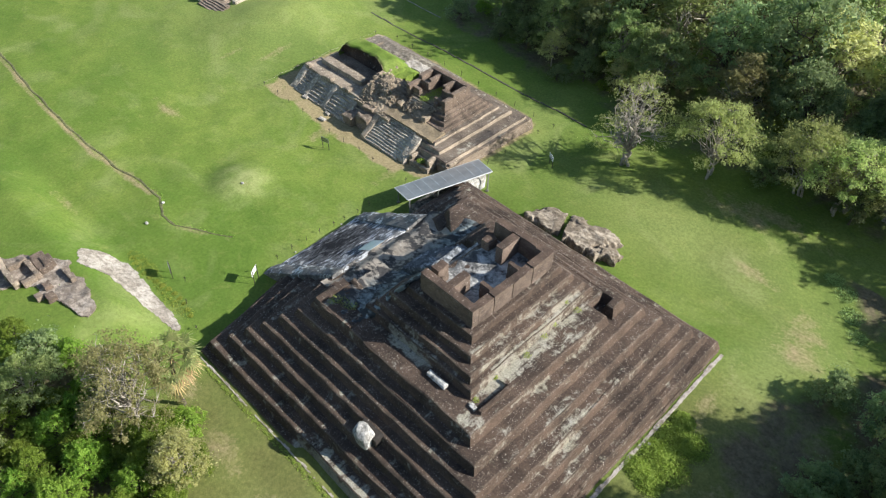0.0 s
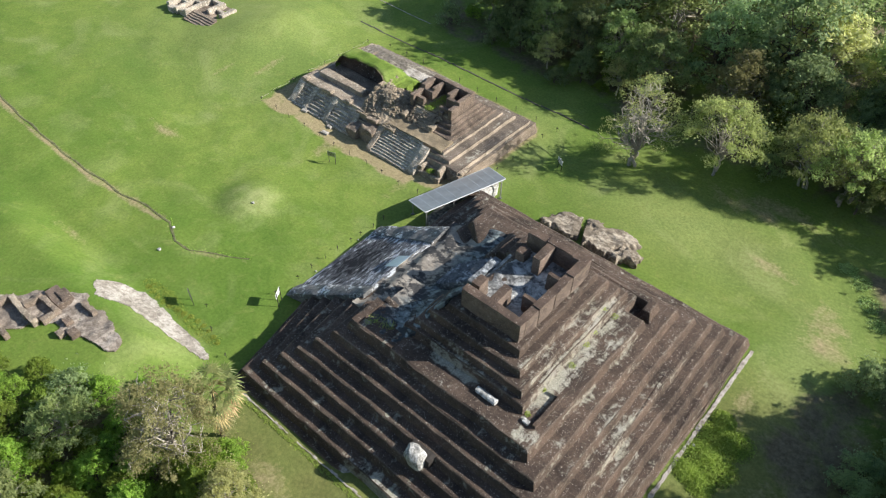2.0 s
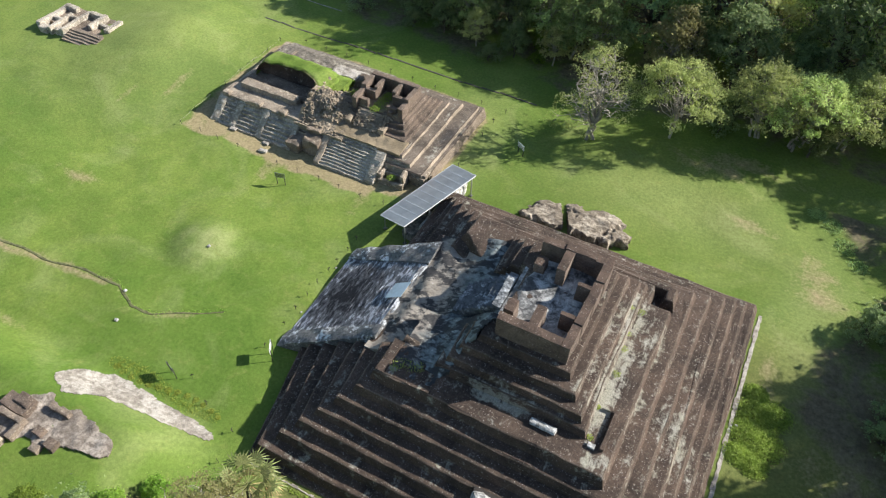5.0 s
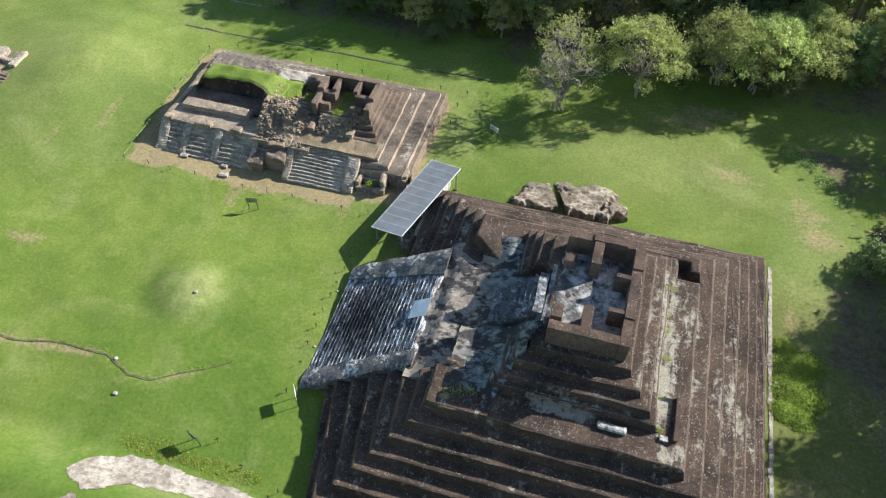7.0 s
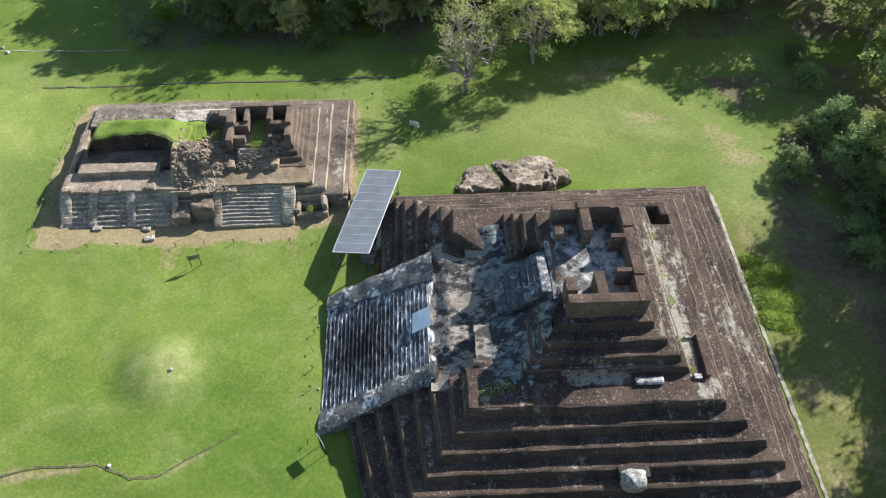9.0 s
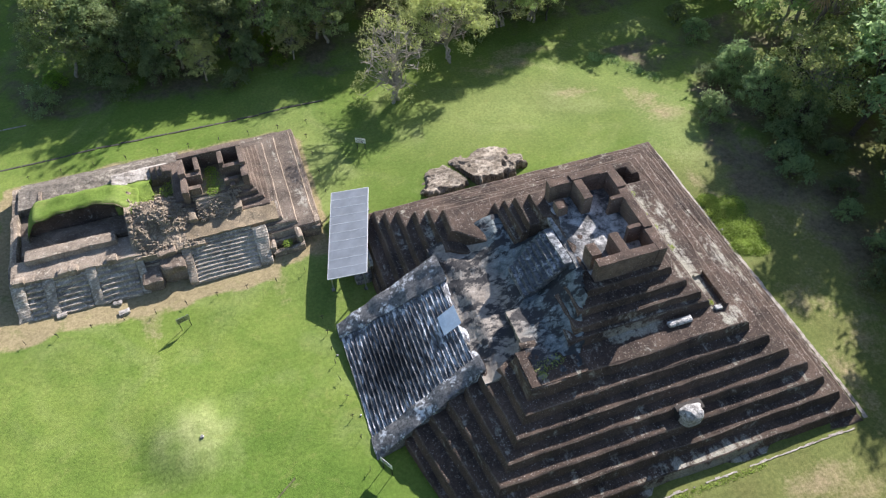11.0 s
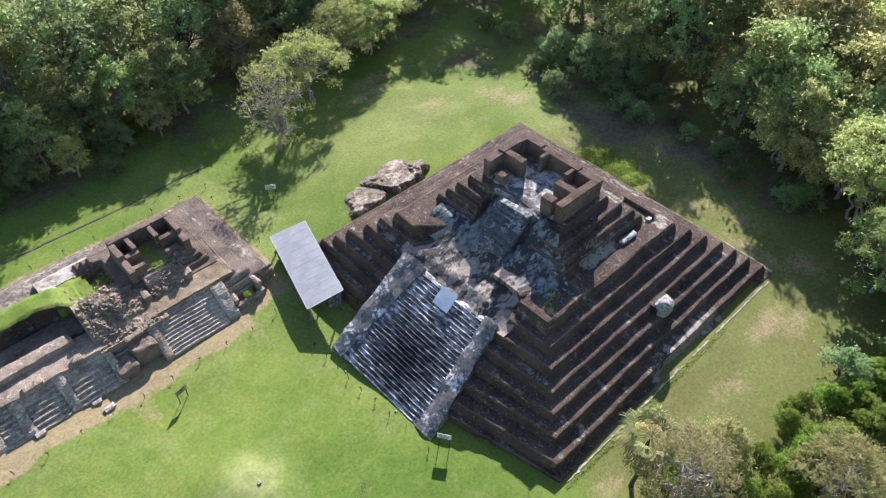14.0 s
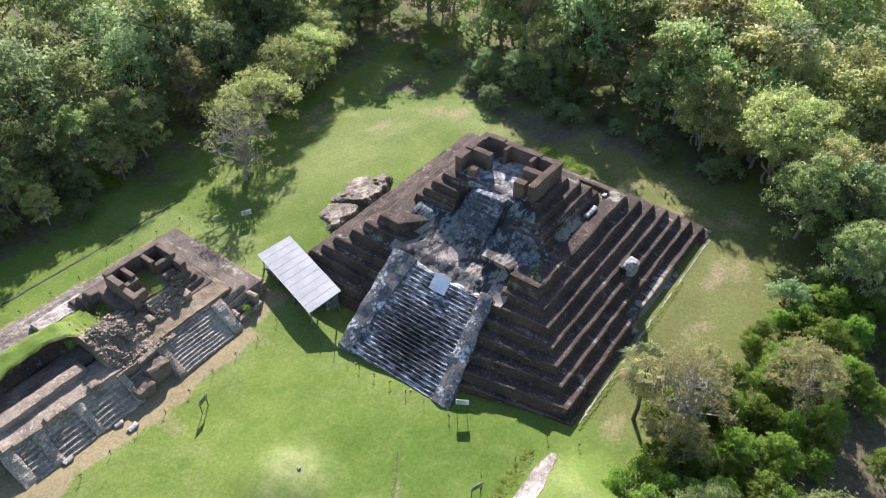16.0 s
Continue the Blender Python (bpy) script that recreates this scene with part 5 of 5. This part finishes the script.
def make_tree(seed, h, spread_r, clumps, per, leaf, leaf_mat, bark, bare_twigs=0, flat=0.55, low=0.35, label="", clump_r=1.2, stems=1, twigs=2, dome=0.8, girth=0.019):
    """A tree h metres high: crooked trunk, limbs to each clump of the crown, and leaves round the clumps."""
    rs, rng = random.Random(seed), np.random.default_rng(seed)
    tree = thing("tree", label, "tree", (0, 0, 0), "trees round the clearing")
    verts, faces = [], []
    fork = Vector((rs.uniform(-0.4, 0.4), rs.uniform(-0.4, 0.4), h * low))
    r0 = girth * h
    for s in range(stems):
        foot = Vector((rs.uniform(-0.5, 0.5), rs.uniform(-0.5, 0.5), -0.4)) * (1 if stems > 1 else 0.1)
        foot.z = -0.5
        tube(verts, faces, limb(rs, foot, fork + Vector((rs.uniform(-1, 1), rs.uniform(-1, 1), 0)) * (0.5 if stems > 1 else 0), 0.25), [r0 * f for f in (1.25, 1.0, 0.9, 0.82, 0.75, 0.68)], 6)
    cs, ns = [], []
    for c in range(clumps):
        a = 2.399 * c + rs.uniform(-0.4, 0.4)
        f = math.sqrt((c + 0.4) / clumps)
        rad = spread_r * f * rs.uniform(0.82, 1.1)
        top = h * (1 - (1 - low) * dome * f ** 2.2) - rs.uniform(0.0, 0.14) * h
        ctr = Vector((math.cos(a) * rad, math.sin(a) * rad, top - clump_r * flat * 0.6))
        mid = limb(rs, fork, ctr, 0.10 * h, 5)
        tube(verts, faces, mid, [r0 * g for g in (0.50, 0.40, 0.31, 0.22, 0.15, 0.07)], 3)
        for _ in range(twigs + bare_twigs):
            k = rs.randint(2, 4)
            d = Vector((rs.uniform(-1, 1), rs.uniform(-1, 1), rs.uniform(-0.1, 0.7))).normalized() * clump_r * rs.uniform(0.7, 1.3)
            tube(verts, faces, limb(rs, mid[k], mid[k] + d, 0.15, 3), [r0 * g for g in (0.17, 0.12, 0.08, 0.03)], 3)
        cr = clump_r * rs.uniform(0.75, 1.3)
        # each clump is a handful of thin tilted sprays, one over another, with gaps and stray leaves between
        sub = 11
        m = per // (sub + 2)
        for _ in range(sub):
            d = rng.normal(size=3)
            d[2] = abs(d[2]) * 0.9 - 0.35
            d /= np.linalg.norm(d)
            o = np.array(ctr) + d * cr * np.array([1, 1, flat]) * rng.uniform(0.35, 1.05)
            up = np.array([0, 0, 1.0]) + d * np.array([0.75, 0.75, 0.2]) + rng.normal(size=3) * 0.22
            up /= np.linalg.norm(up)
            e = np.cross(up, rng.normal(size=3))
            e /= np.linalg.norm(e)
            g = np.cross(up, e)
            a2, q = rng.uniform(0, 2 * math.pi, m), np.sqrt(rng.uniform(0, 1, m)) * cr * rng.uniform(0.30, 0.58)
            lobes = 0.72 + 0.28 * np.cos(a2 * rng.integers(3, 6) + rng.uniform(0, 6))
            q = q * lobes
            cs.append(o + e * (np.cos(a2) * q)[:, None] + g * (np.sin(a2) * q)[:, None] * 0.8 + up * (rng.normal(size=m) * 0.09 * cr - q * 0.22)[:, None])
            ns.append(np.tile(up, (m, 1)) * 1.1)
        q = rng.normal(size=(2 * m, 3)) * cr * np.array([0.55, 0.55, 0.55 * flat])
        cs.append(np.array(ctr) + q)
        ns.append(np.tile([0, 0, 0.6], (2 * m, 1)))
    from_arrays("trunk", verts, faces, bark, tree, smooth=True)
    lv, li = leaves(rng, np.concatenate(cs), np.concatenate(ns), leaf)
    link("crown", leaf_mesh("crown", lv, li), leaf_mat, tree)
    return tree


def make_palm(seed, h, fronds, label, dry=0.3):
    rs, rng = random.Random(seed), np.random.default_rng(seed)
    palm = thing("palm_tree", label, "palm", (0, 0, 0), "palms")
    verts, faces = [], []
    top = Vector((0.5, 0.2, h))
    tube(verts, faces, limb(rs, Vector((0, 0, -0.4)), top, 0.25, 7), [0.2, 0.17, 0.16, 0.15, 0.15, 0.15, 0.15, 0.14], 7)
    from_arrays("trunk", verts, faces, M_BARKD, palm, smooth=True)
    for k in range(fronds):
        a = 2.399 * k
        up = 0.9 - 1.7 * k / fronds
        mat = M_DRYLEAF if k > fronds * (1 - dry) else M_PALM
        v, f = [], []
        d = Vector((math.cos(a), math.sin(a), up)).normalized()
        reach = rs.uniform(0.26, 0.42)
        stem = [top + d * reach * t + Vector((0, 0, -0.022 * t * t)) for t in range(5)]
        tube(v, f, stem, [0.03, 0.025, 0.02, 0.02, 0.015], 4)
        hub = stem[-1]
        side = d.cross(Vector((0, 0, 1))).normalized()
        upv = side.cross(d).normalized()
        for s in range(15):
            t = -1.9 + 3.8 * s / 14
            w = (d * math.cos(t) + side * math.sin(t)).normalized()
            ln = (1.05 - 0.16 * abs(t)) * (0.85 + 0.3 * abs(math.sin(s * 5.3 + k)))
            b = len(v)
            tip = hub + w * ln + upv * (0.1 - 0.25 * abs(math.sin(s * 2.1))) + Vector((0, 0, -0.35))
            m1 = hub + w * ln * 0.5
            e = w.cross(upv).normalized() * 0.05
            v += [hub, m1 + e, tip, m1 - e]
            f += [(b, b + 1, b + 2, b + 3)]
        from_arrays("frond", v, f, mat, palm)
    return palm


def build_trees():
    dense = "leafy dark green broadleaf tree at the edge of the woods"
    airy = "pale-limbed airy tree with thin feathery leaves"
    bright = "bushy bright green broadleaf tree"
    kinds = {
        "a": make_tree(11, 9.6, 3.5, 28, 540, 0.215, M_LEAF, M_BARK, 1, 0.6, 0.30, dense, 1.15),
        "b": make_tree(12, 10.4, 3.3, 27, 540, 0.22, M_LEAFD, M_BARKD, 0, 0.75, 0.28, "tall dense dark green tree in the woods", 1.25),
        "c": make_tree(13, 8.6, 3.9, 30, 400, 0.17, M_LEAFG, M_BARK, 4, 0.34, 0.28, airy, 1.15, 2, 2, 0.6, 0.018),
        "d": make_tree(14, 8.0, 3.1, 28, 430, 0.245, M_LEAFB, M_BARKD, 0, 0.7, 0.25, bright, 1.15),
        "e": make_tree(15, 9.0, 4.7, 34, 440, 0.18, M_LEAFF, M_BARK, 4, 0.26, 0.22, "spreading flat-topped tree with pale bare limbs", 1.3, 3, 2, 0.5, 0.016),
        "f": make_tree(16, 9.2, 3.0, 24, 480, 0.215, M_LEAFG, M_BARK, 2, 0.7, 0.30, "grey-green tree with pale limbs and haze-paled leaves", 1.15),
        "g": make_tree(17, 4.2, 2.0, 14, 330, 0.20, M_LEAFD, M_BARKD, 1, 0.7, 0.22, "low dark shrub under taller trees", 0.95, 3),
        "h": make_tree(18, 3.0, 1.7, 12, 380, 0.18, M_LEAFB, M_BARKD, 1, 0.7, 0.2, "low bright green shrub", 0.9, 3),
        "n": make_tree(42, 11.0, 3.8, 26, 170, 0.15, M_LEAFF, M_BARK, 14, 0.24, 0.16, "tall feathery tree with pale limbs standing alone", 1.15, 3, 2, 0.85, 0.018),
        "k": make_tree(41, 10.6, 3.5, 30, 420, 0.14, M_LEAFG, M_BARK, 5, 0.45, 0.34, "tall pale-barked airy tree beside a palm", 1.05, 1, 2, 0.8, 0.020),
        "p": make_palm(19, 6.2, 30, "fan palm with a skirt of dry yellow fronds", 0.35),
        "q": make_palm(20, 8.5, 22, "tall fan palm standing in the woods", 0.1),
        "A": make_tree(31, 11.5, 4.2, 24, 220, 0.35, M_LEAF, M_BARK, 0, 0.6, 0.30, "distant leafy tree in the woods", 1.55, 1, 0),
        "B": make_tree(32, 12.5, 4.0, 24, 220, 0.36, M_LEAFD, M_BARKD, 0, 0.7, 0.28, "distant dark green tree in the woods", 1.6, 1, 0),
        "C": make_tree(33, 11.0, 4.4, 26, 205, 0.34, M_LEAFG, M_BARK, 0, 0.45, 0.34, "distant pale grey-green tree in the woods", 1.5, 1, 0),
        "E": make_tree(35, 11.5, 4.8, 26, 205, 0.34, M_LEAFF, M_BARK, 0, 0.42, 0.36, "distant spreading tree with a flat crown", 1.6, 1, 0),
    }
    used = set()

    def put(kind, x, y, s=1.0, turn=0.0, z=None):
        ob = kinds[kind]
        m = pose(x, y, ground_z(x, y) if z is None else z, 0, 0, turn) @ Matrix.Scale(s, 4)
        if kind in used:
            return copy_thing(ob, m)
        used.add(kind)
        ob.matrix_basis = m
        return ob

    # single trees that stand out: kind, place, scale, turn
    north = (("n", -6.1, 32.9, 1.12, 20), ("e", 1.6, 37.2, 1.04, 110), ("e", 10.6, 41.6, 1.0, 200), ("e", 14.6, 42.2, 1.0, 320), ("e", 19.0, 45.2, 1.0, 15), ("c", 15.5, 43.0, 0.9, 130), ("a", -17.5, 47.6, 1.0, 10), ("b", -22, 46.2, 0.88, 70), ("f", -11.4, 47.2, 1.05, 0),
             ("a", -27.5, 46.2, 0.92, 150), ("b", -33.5, 47.0, 0.95, 40), ("f", -15.0, 44.2, 0.60, 80), ("b", -20.0, 43.4, 0.56, 200), ("f", -25.2, 43.2, 0.58, 310), ("b", -30.2, 43.8, 0.58, 130), ("a", -39, 48.4, 1.1, 250), ("f", -1.2, 47.4, 1.1, 45))
    grove_edge = (("k", -11.5, -23.6, 1.0, 30), ("p", -11.4, -20.3, 1.02, 0), ("d", -8.2, -24.0, 0.62, 10), ("d", -3.8, -25.6, 0.66, 80), ("d", -17.0, -25.0, 0.60, 140),
            ("d", -19.4, -24.6, 0.58, 12), ("d", -21.0, -28.0, 0.62, 220), ("d", -23.8, -27.0, 0.5, 99), ("d", -15.0, -28.6, 0.72, 300), ("d", -10.6, -28.0, 0.80, 33),
            ("d", -6.4, -29.2, 0.66, 64), ("d", 0.2, -28.2, 0.80, 150), ("d", 5.0, -30.5, 0.85, 10), ("d", 5.6, -27.4, 0.52, 70))
    grove_middle = (("g", 8.6, -26.4, 0.9, 30), ("d", 9.6, -30.0, 0.85, 190), ("a", 14.5, -30.0, 0.9, 20), ("b", 20.0, -27.5, 0.95, 200), ("h", -9.0, -21.4, 0.8, 0),
            ("h", -6.0, -22.6, 0.9, 100), ("d", -27.0, -30.0, 0.66, 45), ("d", -24.6, -32, 0.66, 10), ("d", -19, -32, 0.8, 80), ("d", -31.5, -29.8, 0.6, 15),
            ("h", -18.2, -22.0, 0.7, 40), ("d", -7.0, -26.4, 0.7, 300), ("d", -12.6, -26.6, 0.62, 33), ("c", -2.0, -30.5, 0.9, 12))
    grove_back = (("d", 2.4, -25.2, 0.42, 0), ("d", -13.4, -25.4, 0.55, 120), ("d", -16.0, -26.8, 0.6, 20), ("a", -18.4, -28.4, 0.6, 70), ("d", -9.0, -26.0, 0.66, 210),
            ("d", -5.2, -24.4, 0.5, 99), ("d", -12.8, -31.0, 0.75, 15), ("d", -23.4, -29.4, 0.6, 260), ("h", -16.4, -23.6, 1.1, 310), ("g", -20.6, -26.4, 1.0, 20),
            ("h", -7.0, -23.2, 1.0, 45), ("d", -2.6, -27.8, 0.7, 10), ("d", -15.2, -24.2, 0.55, 0), ("d", -14.0, -23.2, 0.5, 0))
    grove_fill = (("d", 3.2, -25.6, 0.5, 10), ("d", 5.2, -26.6, 0.55, 130), ("d", 7.6, -27.4, 0.5, 220), ("d", 10.2, -28.2, 0.6, 40), ("d", 1.0, -25.6, 0.5, 300), ("d", 13.2, -28.6, 0.6, 80), ("f", -5.6, -23.6, 0.6, 60), ("c", -12.8, -24.8, 0.62, 70), ("h", -10.0, -22.6, 1.0, 20), ("d", -10.4, -24.8, 0.55, 160))
    for k, x, y, s, t in north + grove_edge + grove_middle + grove_back + grove_fill:
        put(k, x, y, s, t)
    rs = random.Random(5)

    def fill(x0, x1, y0, y1, gap, inside, mixk, scale):
        y = y0
        while y < y1:
            x = x0
            while x < x1:
                px, py = x + rs.uniform(-0.42, 0.42) * gap, y + rs.uniform(-0.42, 0.42) * gap
                if inside(px, py):
                    put(rs.choice(mixk), px, py, scale * rs.uniform(0.82, 1.18), rs.uniform(0, 360))
                x += gap
            y += gap
    # woods to the north and the east, then behind the south-west grove
    fill(-52, 44, 48.5, 54, 6.2, lambda x, y: not (14 < x < 25 and y < 52) and (x > -38), "aabbbeefc", 1.12)
    fill(-52, 44, 53.5, 60, 6.6, lambda x, y: x > -39, "AABBCE", 1.12)
    fill(-50, 52, 60.5, 92, 9.2, lambda x, y: x > -40 and (y < 80 or -30 < x < 36), "AABBCE", 1.05)
    fill(15, 36, 39.5, 48, 5.8, lambda x, y: y > 41 + 0.45 * max(0, x - 16), "abefc", 0.8)
    rows = ((-40, 26), (-16, 26), (-5, 30), (-3, 32), (2, 32), (3.5, 37), (9.5, 37), (11, 34.5), (24, 35), (26, 38), (45, 38.5))
    def front(y):
        for (a, u), (b, v) in zip(rows, rows[1:]):
            if a <= y <= b:
                return u + (v - u) * (y - a) / (b - a)
        return 33.0
    # mostly grey-green kinds here, their pale leaves standing in for haze
    fill(27.5, 37, -30, 40, 5.6, lambda x, y: x > front(y) + 0.8, "afefccf", 1.14)
    fill(30, 38, -15, 30, 4.6, lambda x, y: x > front(y) + 1.0, "ffcaf", 1.2)
    fill(37, 44, -30, 46, 5.6, lambda x, y: x > front(y) + 1.5, "AABCE", 1.08)
    fill(44, 80, -30, 58, 8.8, lambda x, y: x + 0.6 * abs(y - 8) < 88, "AABCCEE", 1.08)
    fill(-30, 27, -42, -30.5, 4.8, lambda x, y: y > -39 - 0.1 * x, "ddddad", 0.78)
    fill(-33, 16, -33, -24, 2.9, lambda x, y: y < (-28.8 if x < -20 else -24.6 if x < -5 else -26.4 - 0.12 * (x + 5)), "ddhdhd", 0.62)
    fill(20, 29, -34, -23, 5.0, lambda x, y: True, "abf", 1.0)
    # undergrowth along the edges
    fill(-42, -14, 42.5, 47, 4.2, lambda x, y: rs.random() < 0.5, "ggh", 0.8)
    fill(-6, 28, 42.0, 47, 4.2, lambda x, y: rs.random() < 0.5, "gg", 0.8)
    fill(22.5, 33, -26, 36, 3.2, lambda x, y: x > 24.5 + 2.5 * math.sin(y * 0.5) and rs.random() < 0.42, "ggg", 0.72)
    for k, x, y, s in (("f", 35.5, -1.5, 1.25), ("f", 30.5, -9.5, 1.2), ("e", 34, 15, 1.15), ("c", 31.5, -15.0, 1.2),
                       ("b", 30.8, 12.2, 0.76), ("b", 29.2, 16.4, 0.80), ("b", 29.6, 21.8, 0.70), ("g", 24.4, 17.6, 0.9), ("g", 27.0, 9.0, 0.8), ("g", 26.4, -14.0, 0.9)):
        put(k, x, y, s, x * 31)
    for x, y in ((-33, 52), (36, 20), (38, -14)):
        put("q", x, y, 1.25, x * 9)


def weeds(name, label, spots, n, seed, size, mat, height):
    """Low leafy growth scattered round a few spots (x, y, z, radius)."""
    rng = np.random.default_rng(seed)
    pts = []
    for x, y, z, r in spots:
        a, q = rng.uniform(0, 2 * math.pi, n), np.sqrt(rng.uniform(0, 1, n)) * r * rng.uniform(0.7, 1.15, n)
        px, py = x + np.cos(a) * q, y + np.sin(a) * q
        pz = np.array([(ground_z(u, v) if z is None else z) for u, v in zip(px, py)]) + rng.uniform(0.02, height, n) * np.clip(1.2 - q / r, 0.2, 1)
        pts.append(np.stack([px, py, pz], 1))
    c = np.concatenate(pts)
    v, i = leaves(rng, c, np.tile([0.0, 0.0, 1.0], (len(c), 1)), size)
    return tagged(link(name, leaf_mesh(name, v, i), mat), label, "weeds", kind="stuff")


def build_weeds():
    weeds("weed_patch", "bright green weeds along the pyramid's foot", [(17.4, 3.0, None, 1.5), (17.6, 5.0, None, 1.5), (17.0, 0.9, None, 1.1), (18.6, 2.6, None, 1.6), (17.2, 6.8, None, 1.0), (18.2, 0.6, None, 1.2), (18.9, 5.4, None, 1.4)], 2600, 3, 0.13, M_WEED, 0.45)
    weeds("ledge_weeds", "small green weeds rooted on brick ledges", [(-7.2, -7.6, 6.05, 0.55), (-6.5, -7.5, 6.05, 0.6), (-5.8, -7.3, 6.1, 0.5), (-7.3, -8.1, 6.05, 0.35), (6.9, -6.6, 6.05, 0.25), (6.6, -4.2, 6.1, 0.22), (6.7, 1.2, 6.2, 0.3), (6.5, 2.6, 6.3, 0.3), (6.9, -1.0, 6.05, 0.3), (6.8, 5.2, 6.1, 0.35), (6.0, 4.6, 6.9, 0.25), (-2.8, -3.0, 7.4, 0.3), (-4.6, -5.0, 6.1, 0.8), (-5.4, -4.0, 6.0, 0.6)], 90, 4, 0.09, M_WEED, 0.15)
    weeds("ruin_weeds", "green weeds growing inside ruined rooms", [(-26.4, 21.6, 2.8, 0.9), (-26.4, 22.6, 2.8, 0.8), (-26.5, 23.5, 2.8, 0.6), (-26.6, 20.9, 2.75, 0.7), (-31.2, 22.6, 1.8, 1.1), (-30.4, 23.6, 1.7, 0.9), (-33.2, 20.8, 2.75, 0.7), (-32.2, 21.4, 2.5, 0.8), (-31.0, 19.4, 2.3, 0.5), (-21.4, 15.2, -0.4, 0.5), (-33.6, 22.4, 2.3, 0.8)], 300, 5, 0.12, M_WEED, 0.16)
    weeds("bank_weeds", "rough tall grass along a grass bank", [(-19 - 0.42 * k, -15.1 - 0.4 * math.sin(k * 2.9), None, 0.25 + 0.45 * abs(math.sin(k * 4.7))) for k in range(26)], 120, 6, 0.10, M_WEED, 0.10)
    weeds("ditch_weeds", "dark green tufts along a dry ditch", [(x, y + 0.12 + 0.1 * math.sin(x * 5.1), None, 0.16 + 0.16 * abs(math.sin(x * 3.7))) for x, y in ditch_points() if -38 < x], 16, 9, 0.09, M_LEAFB, 0.06)
    weeds("foot_grass", "rough grass along the foot of the south terraces", [(-14.8 + 0.36 * k, -17.2 + 0.06 * math.sin(k * 3.1), None, 0.12 + 0.2 * abs(math.sin(k * 1.9))) for k in range(60)], 40, 7, 0.10, M_WEED, 0.12)
    weeds("meadow_weeds", "dark weeds beside a dry ditch", [(20.5, 31.6, None, 1.2), (22.0, 29.4, None, 1.2), (23.4, 27.2, None, 1.0), (18.8, 32.8, None, 1.0)], 400, 8, 0.16, M_LEAF, 0.14)


build_ropes()
build_trees()
build_weeds()
